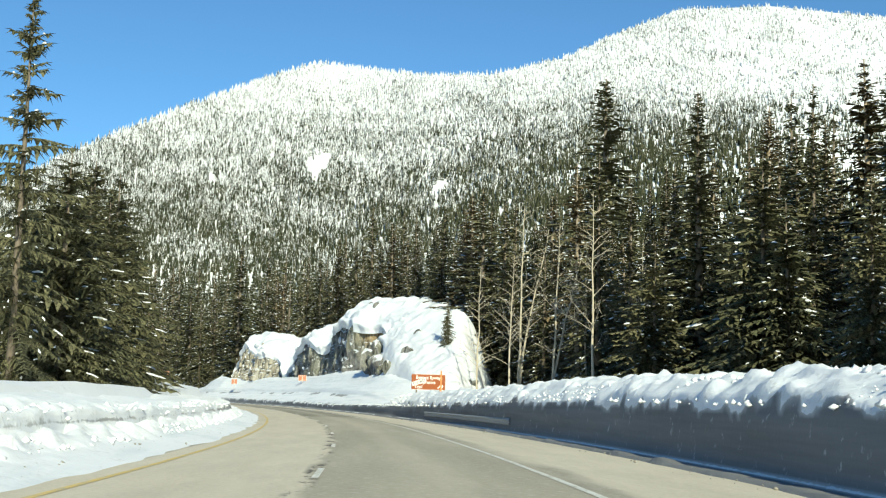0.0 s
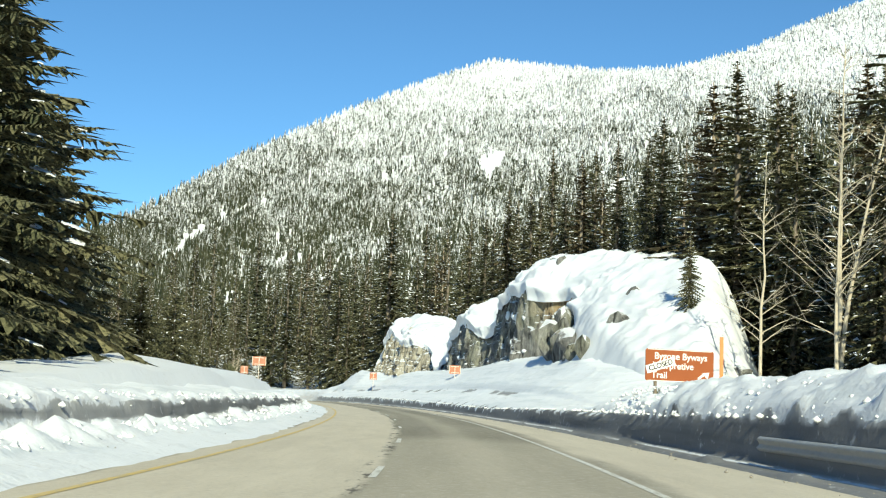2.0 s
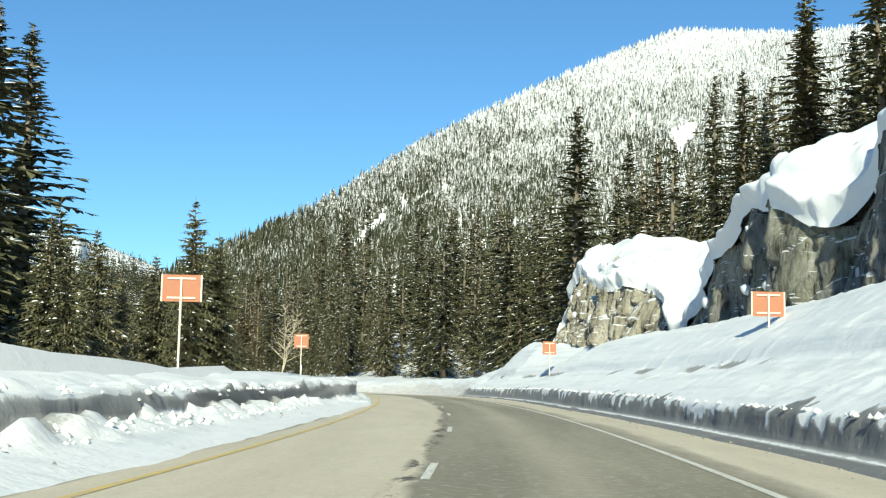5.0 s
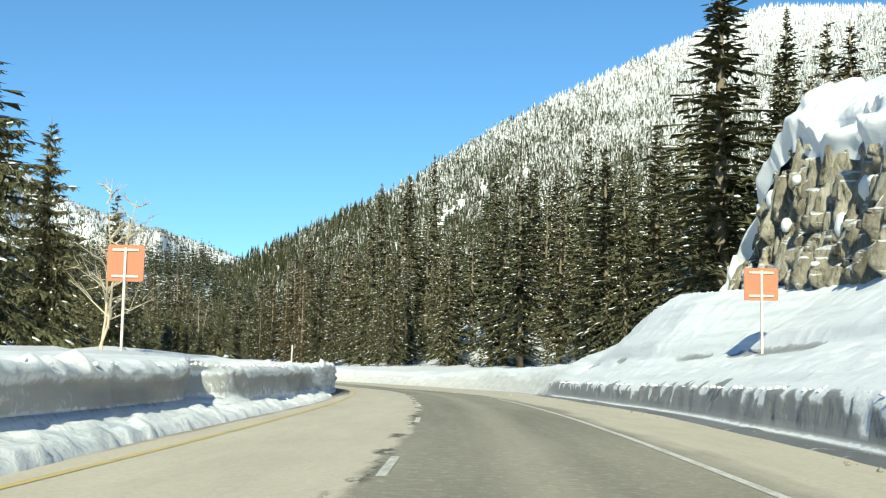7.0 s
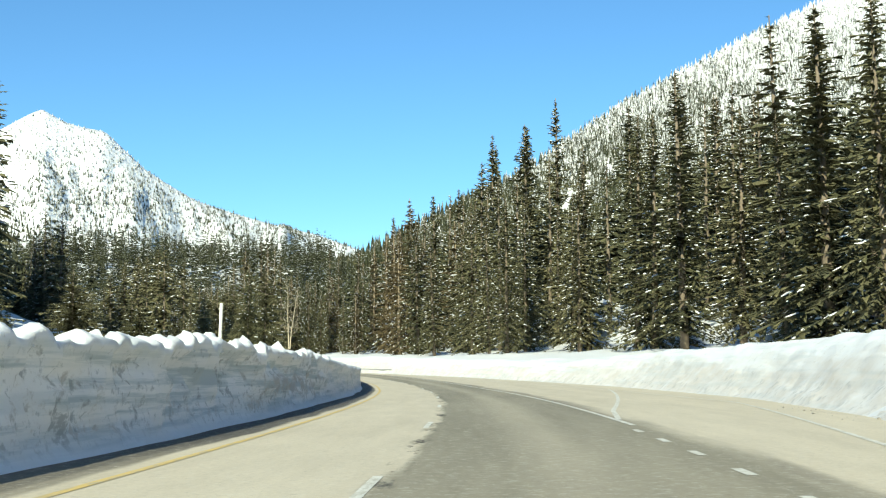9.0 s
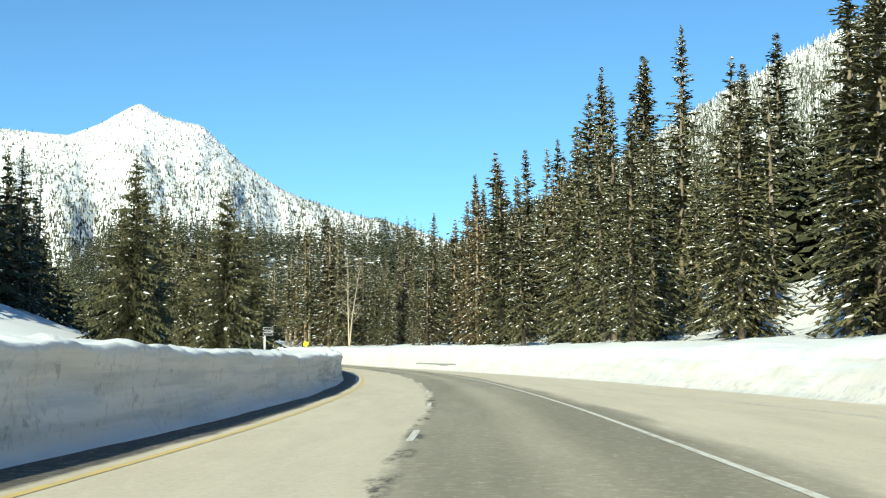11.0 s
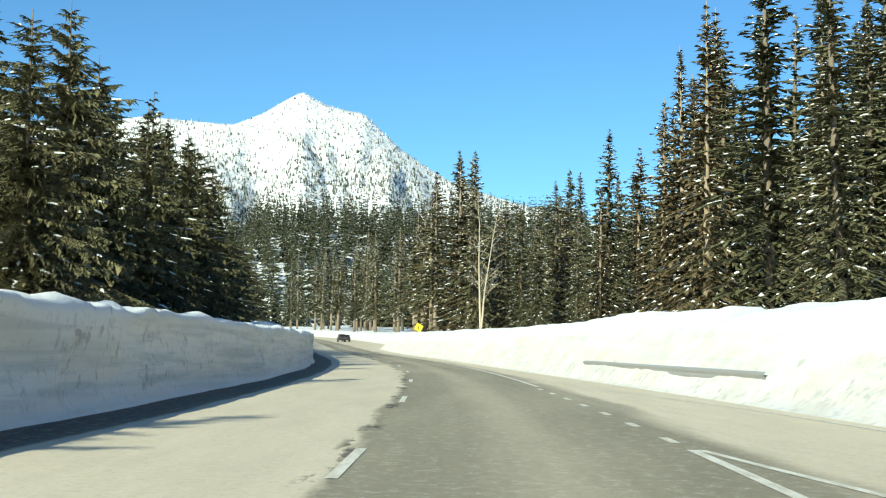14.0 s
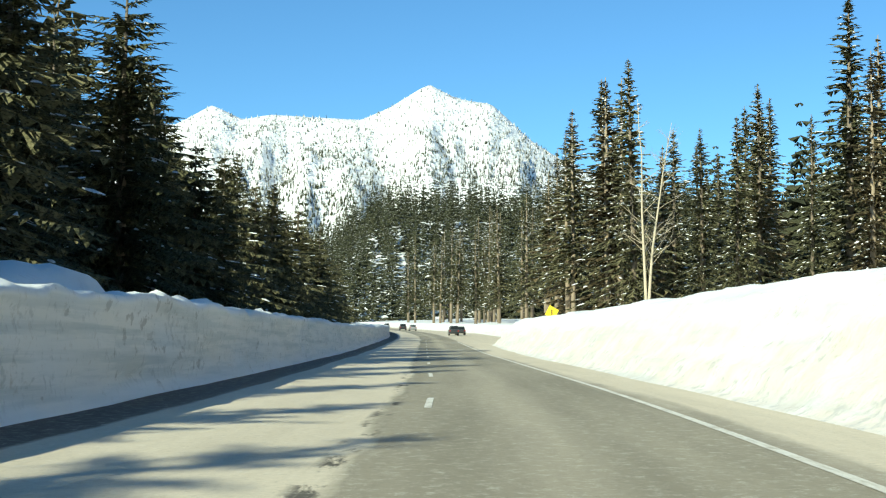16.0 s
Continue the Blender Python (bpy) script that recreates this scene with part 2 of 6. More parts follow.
def rock_material():
    k = Mat("weathered_rock", 0.9, spec=0.25)
    p = k.pos()
    tall = k.scaled(p, 1.0, 1.0, 0.35)
    f, g = k.noise(tall, 0.9, 8.0, 0.75), k.noise(p, 0.16, 4.0)
    f = k.ramp(f, 0.36, 0.66)
    grey = k.mix(f, (0.060, 0.060, 0.058), (0.36, 0.35, 0.32))
    green = k.mix(f, (0.075, 0.075, 0.055), (0.42, 0.41, 0.32))
    ochre = k.mix(f, (0.24, 0.16, 0.07), (0.72, 0.54, 0.30))
    col = k.mix(k.ramp(k.noise(p, 0.20, 4.0), 0.48, 0.60), grey, green)
    # the far buttress is coloured paler, its sunlit look painted in
    pale = k.mix(f, (0.16, 0.14, 0.10), (0.66, 0.60, 0.47))
    col = k.mix(k.ramp(k.math("ADD", k.split(p)[1], k.math("MULTIPLY", g, 20.0)), 218.0, 236.0, 0.0, 0.8), col, pale)
    # one rusty patch high on the first buttress
    far = k.node("VectorMath")
    far.operation = "DISTANCE"
    k.put(far.inputs[0], p)
    far.inputs[1].default_value = (-10.4, 168.4, 10.8)
    rust = k.ramp(k.math("ADD", far.outputs["Value"], k.math("MULTIPLY", g, 5.0)), 8.2, 5.6)
    col = k.mix(rust, col, ochre)
    col = k.mix(k.ramp(k.noise(k.scaled(p, 1.0, 1.0, 0.22), 1.1, 7.0), 0.58, 0.66, 0.0, 0.7), col, (0.58, 0.56, 0.50))
    cracks = k.ramp(k.noise(k.scaled(p, 1.0, 1.0, 0.25), 1.9, 7.0, 0.7), 0.45, 0.37, 0.0, 0.9)
    col = k.mix(cracks, col, (0.025, 0.024, 0.02))
    flat = k.math("ADD", k.split(k.node("NewGeometry").outputs["True Normal"])[2], k.math("MULTIPLY", k.math("SUBTRACT", k.noise(p, 0.8, 5.0, 0.65), 0.5), 1.1))
    k.color(k.mix(k.ramp(flat, 0.52, 0.62), col, (0.80, 0.81, 0.82)))
    k.bump(k.math("ADD", k.noise(tall, 1.6, 8.0, 0.75), k.math("MULTIPLY", k.noise(p, 6.0, 5.0), 0.35)), 0.9, 0.5)
    return k.m


M_SNOW = snow_material("snow", 0.25)
M_BANK = bank_material()
M_CLOD = plain("clod_snow", (0.38, 0.35, 0.30), 0.9, 0, 0.5, 1.5)
M_TREE_SNOW = snow_material("branch_snow", 0.0, 0.4)
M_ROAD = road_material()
M_WHITE = paint_material("worn_white_paint", (0.72, 0.70, 0.63))
M_YELLOW = paint_material("worn_yellow_paint", (0.70, 0.52, 0.18))
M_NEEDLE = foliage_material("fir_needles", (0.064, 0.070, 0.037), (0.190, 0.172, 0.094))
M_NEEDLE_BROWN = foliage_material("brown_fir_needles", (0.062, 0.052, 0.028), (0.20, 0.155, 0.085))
# darker needles: the self-shadow of porous boughs put into the colour
M_FAR_NEEDLE_SHADED = foliage_material("self_shaded_fir_boughs", (0.020, 0.028, 0.016), (0.082, 0.082, 0.046))
M_BARK = plain("bark", (0.27, 0.22, 0.16), 0.9, 0, 0.6, 3.0)
M_PALE_BARK = plain("pale_tan_bark", (0.42, 0.34, 0.24), 0.9, 0, 0.5, 3.0)
M_BIRCH = plain("pale_bark", (0.62, 0.54, 0.40), 0.85, 0, 0.45, 5.0)
M_ROCK = rock_material()
M_SLOPE = distant_forest_material("snowy_slope_trees", 80.0, 720.0, 0.455, 0.635)
M_PEAK = distant_forest_material("peak_trees", 150.0, 650.0, 0.46, 0.57)
M_ALPINE = alpine_material()
M_STEEL = plain("galvanised_steel", (0.48, 0.48, 0.47), 0.6, 0.3, 0.3, 8.0)
M_BOARD = plain("sunbleached_sign_back", (0.46, 0.20, 0.115), 0.7, 0, 0.25, 3.0)
M_BRACE = plain("pale_bracing", (0.72, 0.62, 0.52), 0.7, 0, 0.2, 4.0)
M_BROWN = plain("brown_sign_paint", (0.30, 0.085, 0.025), 0.55, 0, 0.2, 2.0)
M_SIGNWHITE = plain("white_sign_paint", (0.82, 0.80, 0.74), 0.5, 0, 0.1, 4.0)
M_BLACK = plain("black_sign_paint", (0.03, 0.03, 0.03), 0.5, 0, 0.2, 4.0)
M_WARN = plain("yellow_sign_paint", (0.85, 0.62, 0.04), 0.5, 0, 0.12, 4.0)
M_ORANGE = plain("orange_stake_paint", (0.75, 0.25, 0.08), 0.6, 0, 0.2, 4.0)
M_CARPAINT = plain("dark_car_paint", (0.05, 0.055, 0.06), 0.3, 0.3, 0.2, 1.0)
M_GLASS = plain("tinted_glass", (0.02, 0.025, 0.03), 0.08, 0, 0.1, 1.0)
M_TYRE = plain("tyre_rubber", (0.025, 0.025, 0.025), 0.9, 0, 0.2, 4.0)
M_LAMP = plain("tail_lamp_red", (0.45, 0.03, 0.02), 0.3, 0, 0.1, 4.0)


# ---- mesh helpers ----
def mesh(name, verts, faces, mat=None, smooth=False, uv=None):
    """A mesh from an array of points and a list or array of faces."""
    me = bpy.data.meshes.new(name)
    verts = np.asarray(verts, dtype=np.float32)
    if isinstance(faces, np.ndarray):
        n, k = faces.shape
        me.vertices.add(len(verts))
        me.vertices.foreach_set("co", verts.ravel())
        me.loops.add(n * k)
        me.loops.foreach_set("vertex_index", faces.ravel().astype(np.int32))
        me.polygons.add(n)
        me.polygons.foreach_set("loop_start", np.arange(0, n * k, k, dtype=np.int32))
        me.polygons.foreach_set("loop_total", np.full(n, k, dtype=np.int32))
        me.update(calc_edges=True)
    else:
        me.from_pydata([tuple(v) for v in verts.tolist()], [], [tuple(f) for f in faces])
    if smooth:
        me.polygons.foreach_set("use_smooth", np.ones(len(me.polygons), dtype=bool))
    if uv is not None:
        lay = me.uv_layers.new(name="UVMap")
        idx = np.empty(len(me.loops), dtype=np.int32)
        me.loops.foreach_get("vertex_index", idx)
        lay.data.foreach_set("uv", np.asarray(uv, dtype=np.float32)[idx].ravel())
    if mat:
        me.materials.append(mat)
    return me


def part(name, me, parent=None, label=""):
    ob = new(name, me)
    if parent:
        ob.parent = parent
    return tagged(ob, label)


def thing(name, x, y, z, label, category, group="", rz=0.0, kind=""):
    ob = new(name)
    ob.empty_display_size = 0.2
    ob.matrix_basis = pose(x, y, z, 0, 0, rz)
    return tagged(ob, label, category, group, kind)


def grid_faces(rows, cols):
    i = np.arange(rows - 1)[:, None] * cols + np.arange(cols - 1)[None, :]
    return np.stack([i, i + 1, i + cols + 1, i + cols], -1).reshape(-1, 4)


def box(x0, x1, y0, y1, z0, z1, bevel=0.0):
    bm = bmesh.new()
    bmesh.ops.create_cube(bm, size=1.0)
    for v in bm.verts:
        v.co = ((x0 + x1) / 2 + v.co.x * (x1 - x0), (y0 + y1) / 2 + v.co.y * (y1 - y0), (z0 + z1) / 2 + v.co.z * (z1 - z0))
    if bevel:
        bmesh.ops.bevel(bm, geom=bm.edges[:], offset=bevel, segments=2, affect="EDGES", profile=0.5)
    return bm


def baked(name, bm, mat, smooth=False):
    me = bpy.data.meshes.new(name)
    bm.to_mesh(me)
    bm.free()
    if smooth:
        for p in me.polygons:
            p.use_smooth = True
    me.materials.append(mat)
    return me


def tube(points, radii, sides=6):
    """Points and faces of a tapered tube along points."""
    P0 = np.asarray(points, float)
    vs, fs = [], []
    for k, (p, r) in enumerate(zip(P0, radii)):
        d = P0[min(k + 1, len(P0) - 1)] - P0[max(k - 1, 0)]
        d = d / (np.linalg.norm(d) + 1e-9)
        a = np.cross(d, (0.31, 0.95, 0.05))
        a = a / (np.linalg.norm(a) + 1e-9)
        b = np.cross(d, a)
        for q in range(sides):
            w = 2 * math.pi * q / sides
            vs.append(p + r * (math.cos(w) * a + math.sin(w) * b))
    for k in range(len(P0) - 1):
        for q in range(sides):
            i, j = k * sides + q, k * sides + (q + 1) % sides
            fs.append((i, j, j + sides, i + sides))
    fs.append(tuple(range(sides))[::-1])
    fs.append(tuple((len(P0) - 1) * sides + q for q in range(sides)))
    return vs, fs


def hashed(i, j, seed):
    h = np.sin(i * 127.1 + j * 311.7 + seed * 74.7) * 43758.5453
    return h - np.floor(h)


def vnoise(x, y, seed=0):
    """Smooth value noise, -1 to 1."""
    i, j = np.floor(x), np.floor(y)
    fx, fy = x - i, y - j
    fx, fy = fx * fx * (3 - 2 * fx), fy * fy * (3 - 2 * fy)
    a, b = hashed(i, j, seed), hashed(i + 1, j, seed)
    c, d = hashed(i, j + 1, seed), hashed(i + 1, j + 1, seed)
    return 2 * ((a * (1 - fx) + b * fx) * (1 - fy) + (c * (1 - fx) + d * fx) * fy) - 1


def fbm(x, y, octaves=4, seed=0, gain=0.5):
    out, amp = 0, 1.0
    for o in range(octaves):
        out = out + amp * vnoise(x * 2 ** o, y * 2 ** o, seed + o * 13)
        amp *= gain
    return out


# ---- the plan: a road bending left, s metres along it, d metres to its right ----
def heading(s):
    s0 = np.clip(s, 0, 510) / 100
    return 0.03015 + 0.1541 * s0 - 0.00527 * s0 ** 2 + 0.00108 * s0 ** 3 + np.radians(np.clip(s - 640, 0, 400) * 0.03)


S_TAB = np.arange(-260, 1300.01, 0.5)
_h = heading((S_TAB[1:] + S_TAB[:-1]) / 2)
X_TAB = np.concatenate([[0], np.cumsum(-np.sin(_h) * 0.5)])
Y_TAB = np.concatenate([[0], np.cumsum(np.cos(_h) * 0.5)])
_k0 = int(np.argmin(abs(S_TAB)))
X_TAB -= X_TAB[_k0]
Y_TAB -= Y_TAB[_k0]
PROFILE = [(-260, 0), (0, 0), (15, -0.09), (44, -0.19), (87, -0.17), (117, -0.07), (190, 0.16), (234, 0.24), (263, 0.20), (300, 0.0), (341, -0.25), (372, -0.25),
           (402, -0.14), (434, -0.01), (480, 0.19), (560, 0.85), (620, 1.7), (700, 3.1), (824, 5.6), (1020, 9.8), (1300, 15)]


def table(rows, s):
    a = np.array(rows, float)
    return np.interp(s, a[:, 0], a[:, 1])


def road_z(s):
    return (table(PROFILE, s) + table(PROFILE, s - 8) + table(PROFILE, s + 8)) / 3


def place(s, d, h=0.0):
    """World point s along the road, d to its right, h above it."""
    s, d = np.asarray(s, float), np.asarray(d, float)
    th = heading(s)
    return np.stack(np.broadcast_arrays(np.interp(s, S_TAB, X_TAB) + d * np.cos(th), np.interp(s, S_TAB, Y_TAB) + d * np.sin(th), road_z(s) + h), -1)


def along(x, y):
    """The plan's s and d of a world place."""
    k = int(np.argmin((X_TAB - x) ** 2 + (Y_TAB - y) ** 2))
    th = heading(S_TAB[k])
    a = -(x - X_TAB[k]) * np.sin(th) + (y - Y_TAB[k]) * np.cos(th)
    return S_TAB[k] + a, (x - X_TAB[k]) * np.cos(th) + (y - Y_TAB[k]) * np.sin(th)


LEFT_BASE = [(-260, 4.9), (0, 4.9), (205, 4.95), (222, 5.7), (260, 5.6), (300, 5.6), (350, 5.4), (400, 5.45), (440, 5.6), (520, 5.7), (620, 6.0), (1300, 6.5)]
LEFT_TOP = [(-260, 1.3), (0, 1.25), (60, 1.35), (110, 1.3), (150, 1.2), (205, 1.25), (225, 1.15), (245, 1.3), (270, 1.45), (292, 1.65), (340, 1.35), (360, 1.32), (400, 1.46), (418, 1.62),
            (440, 1.62), (470, 1.62), (500, 1.72), (540, 1.8), (620, 1.7), (1300, 1.4)]
LEFT_WALL = [(-260, 0), (192, 0), (212, 1), (1300, 1)]
RIGHT_BASE = [(-260, 6.8), (17, 6.8), (40, 7.1), (70, 6.9), (95, 6.4), (125, 6.0), (145, 5.8), (180, 5.7), (209, 5.7), (225, 6.2), (240, 6.7), (258, 7.0), (283, 8.3), (311, 11.2), (346, 12.5), (372, 11.4),
              (402, 9.6), (424, 7.8), (434, 7.1), (446, 6.5), (458, 5.9), (475, 5.3), (500, 5.0), (540, 5.2), (596, 6.0), (625, 9.0), (660, 12.5), (740, 13.5), (820, 10), (1300, 7.5)]
RIGHT_LIP = [(-260, 1.3), (20, 1.3), (40, 1.5), (60, 1.4), (80, 1.1), (95, 0.98), (120, 0.85), (140, 0.62), (170, 0.75), (225, 0.92), (250, 0.85), (285, 0.9), (310, 1.2), (1300, 1.2)]
RIGHT_TOP = [(-260, 2.0), (20, 2.03), (50, 2.25), (75, 2.15), (100, 1.9), (140, 1.9), (200, 2.2), (260, 2.3), (285, 2.2), (305, 2.35), (345, 2.4), (375, 1.9), (400, 1.95), (430, 2.2), (470, 2.6), (500, 2.5), (540, 2.5), (600, 2.5), (700, 2.0), (1300, 1.6)]
ROCK_TOP = [(110, 1.0), (150, 11.0), (153, 11.9), (157, 12.6), (160, 13.4), (165, 14.1), (172, 14.9), (183, 16.1), (189, 16.2), (193, 15.4), (196.5, 13.4), (200, 12.9), (205, 13.5), (210, 13.8), (213, 13.2), (216, 12.0), (224, 11.3),
            (232, 11.2), (240, 11.3), (244, 11.9), (249, 13.3), (254, 14.3), (257, 14.2), (258.5, 12.8), (260.0, 11.4), (261.2, 10.6), (262.2, 9.0), (263.4, 7.4), (264.4, 5.2), (266, 4.0), (276, 3.4), (282, 2.2), (290, 1.8)]
ROCK_FOOT = [(122, 2.0), (130, 3.2), (141, 4.6), (160, 5.2), (180, 5.2), (190, 4.8), (210, 4.7), (240, 5.0), (256, 5.0), (264, 5.4), (268, 5.6), (272, 5.2), (276, 4.6), (282, 3.6), (288, 2.9), (294, 2.4)]


def floor_right(s, d):
    """Height over the road of the ground beyond the right bank."""
    base = table(RIGHT_TOP, s) - 0.2
    wood = base + np.clip(d - 14, 0, 30) * 0.05 + np.clip(d - 46, 0, 70) * 0.36 * np.clip((s - 300) / 120, 0.1, 1) * np.clip((640 - s) / 100, 0.15, 1)
    rise = table(ROCK_TOP, s)
    on_rock = np.clip((s - 116 - 2.7 * np.clip(d - 14, 0, 40)) / 12, 0, 1) * np.clip((270 - s) / 10, 0, 1) * np.clip((42 - d) / 8, 0, 1)
    behind = np.maximum(wood, rise - 1.0 + np.clip(d - 24, 0, 80) * 0.16) * np.clip((d - 18) / 8, 0, 1) + 1.0 * (1 - np.clip((d - 18) / 8, 0, 1))
    return wood * (1 - on_rock) + on_rock * behind


def floor_left(s, a):
    base = table(LEFT_TOP, s) + 0.1
    mound = 0.85 * np.exp(-((a - 13) / 4.5) ** 2) * np.clip((s - 85) / 20, 0, 1) * np.clip((190 - s) / 40, 0, 1)
    hill = np.clip(a - 27, 0, 60) * 0.33 * np.clip((s - 440) / 40, 0, 1) * np.clip((680 - s) / 60, 0, 1)
    return base + mound + np.clip(a - 34, 0, 60) * 0.05 + hill


def ground_z(x, y):
    s, d = along(x, y)
    return float(road_z(s) + (floor_right(s, d) if d > 0 else floor_left(s, -d)))


# ---- ground ----
def hill_z(r, az):
    """Height of the hill behind the far bend, by the distance and bearing from the last eye."""
    side = np.clip((az - 25) / 8, 0, 1) * np.clip((58 - az) / 9, 0, 1)
    up = np.clip(r - 545, 0, 300) * 0.31 + np.clip(r - 845, 0, 120) * 0.08
    return -15 + 11 * side + up * side


def build_ground():
    s = np.concatenate([np.arange(-240, 0, 12), np.arange(0, 640, 4), np.arange(640, 1281, 16)]).astype(float)
    a = np.concatenate([np.arange(9.5, 30, 1.5), np.arange(30, 120, 6), np.arange(120, 330, 30)]).astype(float)
    cols = np.concatenate([-a[::-1], [-8.0, -3.0, 3.0, 8.0, 12.5], a[2:]])
    S, D = np.meshgrid(s, cols, indexing="ij")
    right = floor_right(S, np.abs(D)) + 0.35 * fbm(S / 7, D / 7, 3, 5)
    left = floor_left(S, np.abs(D)) + 0.35 * fbm(S / 6, D / 6, 3, 9)
    base_r = table(RIGHT_BASE, S)
    H = np.where(D > 0, right, left)
    inner = np.where(D > 0, D < base_r + 3.2, -D < 9.0)
    H = np.where(inner, -0.5, H)
    V = place(S, D, H).reshape(-1, 3)
    F = grid_faces(len(s), len(cols))
    # a wooded hill behind the far bend
    az, rr = np.meshgrid(np.radians(np.linspace(26, 62, 28)), np.linspace(540, 1250, 24), indexing="ij")
    V = np.concatenate([V, np.stack([-178 - rr * np.sin(az), 434 + rr * np.cos(az), hill_z(rr, np.degrees(az))], -1).reshape(-1, 3)])
    F = np.concatenate([F, grid_faces(28, 24) + len(s) * len(cols)])
    # the valley floor beyond, out to the horizon
    g = np.linspace(-4600, 4600, 33)
    GX, GY = np.meshgrid(g, g, indexing="ij")
    far = np.stack([GX, GY + 600, np.full_like(GX, -14.0)], -1).reshape(-1, 3)
    V = np.concatenate([V, far])
    F = np.concatenate([F, grid_faces(33, 33) + len(s) * len(cols) + 28 * 24])
    ob = part("ground", mesh("ground", V, F, M_SNOW, True))
    tagged(ob, "snow-covered valley floor under the forest", "ground", kind="structure")


def build_road():
    s = np.concatenate([np.arange(-240, 0, 8), np.arange(0, 640, 2), np.arange(640, 1281, 10)]).astype(float)
    t = np.linspace(0, 1, 15)
    dl = -(table(LEFT_BASE, s) + 0.8)
    dr = table(RIGHT_BASE, s) + 1.0
    D = dl[:, None] + (dr - dl)[:, None] * t[None, :]
    S = np.repeat(s[:, None], len(t), 1)
    V = place(S, D, 0.0).reshape(-1, 3)
    uv = np.stack([S, D], -1).reshape(-1, 2)
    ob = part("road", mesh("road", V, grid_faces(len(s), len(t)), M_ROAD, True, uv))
    return tagged(ob, "sanded two-lane asphalt highway bending between snowbanks", "road", kind="structure")


def stripe(name, road, s0, s1, d_of_s, width, mat, label="", step=2.0, h=0.006):
    n = max(2, int((s1 - s0) / step) + 1)
    s = np.linspace(s0, s1, n)
    d = d_of_s(s) if callable(d_of_s) else np.full(n, float(d_of_s))
    D = np.stack([d - width / 2, d + width / 2], 1)
    S = np.repeat(s[:, None], 2, 1)
    V = place(S, D, h).reshape(-1, 3)
    return part(name, mesh(name, V, grid_faces(n, 2), mat, False, np.stack([S, D], -1).reshape(-1, 2)), road, label)


def build_markings(road):
    stripe("yellow_edge_line", road, -200, 412, -4.2, 0.13, M_YELLOW, "worn yellow edge line")
    stripe("white_edge_line", road, -200, 262, 2.85, 0.13, M_WHITE, "worn white edge line")
    stripe("white_edge_line", road, 288, 432, lambda s: table([(288, 2.9), (345, 2.6), (432, 2.6)], s), 0.13, M_WHITE, "worn white edge line")
    stripe("white_edge_line", road, 454, 620, lambda s: table([(454, 2.75), (480, 3.0), (620, 3.2)], s), 0.13, M_WHITE, "worn white edge line")
    stripe("white_edge_line", road, 436, 456, lambda s: table([(436, 6.3), (442.4, 5.83), (446.8, 5.23), (451.8, 4.54), (456, 3.95)], s), 0.12, M_WHITE, "worn white edge line")
    stripe("white_edge_line", road, 276, 432, lambda s: table([(276, 5.0), (281.3, 5.73), (292.4, 7.27), (305, 9.0), (345, 9.2), (370, 7.6), (391, 6.97), (405, 6.2), (417.7, 5.04), (424, 4.05), (429.2, 3.1), (432, 2.7)], s), 0.12, M_WHITE, "worn white edge line")
    stripe("white_edge_line", road, 291, 335, lambda s: table([(291, 2.95), (297.3, 3.62), (315, 6.4), (335, 9.5)], s), 0.14, M_WHITE, "worn white edge line")
    for s in np.arange(264, 287, 3.05):
        stripe("dotted_line", road, s, s + 0.9, 2.68, 0.13, M_WHITE)
    for s in np.arange(433, 453, 3.05):
        stripe("dotted_line", road, s, s + 0.9, 2.6, 0.13, M_WHITE)
    for s in np.arange(218.3 - 14.1 * 27, 640, 14.1):
        stripe("lane_dash", road, s - 1.5, s + 1.5, lambda q: table([(0, -1.15), (210, -0.95), (280, -1.35), (380, -1.2), (450, -1.05), (500, -0.6), (640, -0.5)], q), 0.115, M_WHITE)


# ---- snowbanks ----
def resample(profile, n):
    """Profile columns spread evenly along their length."""
    a = np.array(profile, float)
    t = np.concatenate([[0], np.cumsum(np.hypot(np.diff(a[:, 0]), np.diff(a[:, 1])) + 0.03)])
    q = np.linspace(0, t[-1], n)
    return np.stack([np.interp(q, t, a[:, 0]), np.interp(q, t, a[:, 1])], 1)


def two_toned(name, V, F, grime_shade, label, broken=None, dust=None):
    """A bank of clean snow whose cut face is grimy and darkened by painted shade."""
    me = mesh("snowbank", V, F, M_BANK, True)
    at = me.attributes.new("grime_shade", "FLOAT", "POINT")
    at.data.foreach_set("value", np.ascontiguousarray(grime_shade, dtype=np.float32).ravel())
    at = me.attributes.new("broken", "FLOAT", "POINT")
    at.data.foreach_set("value", np.ascontiguousarray(0 * grime_shade if broken is None else broken, dtype=np.float32).ravel())
    at = me.attributes.new("dust", "FLOAT", "POINT")
    at.data.foreach_set("value", np.ascontiguousarray(0 * grime_shade if dust is None else dust, dtype=np.float32).ravel())
    tagged(part(name, me), label, "snowbank", kind="structure")


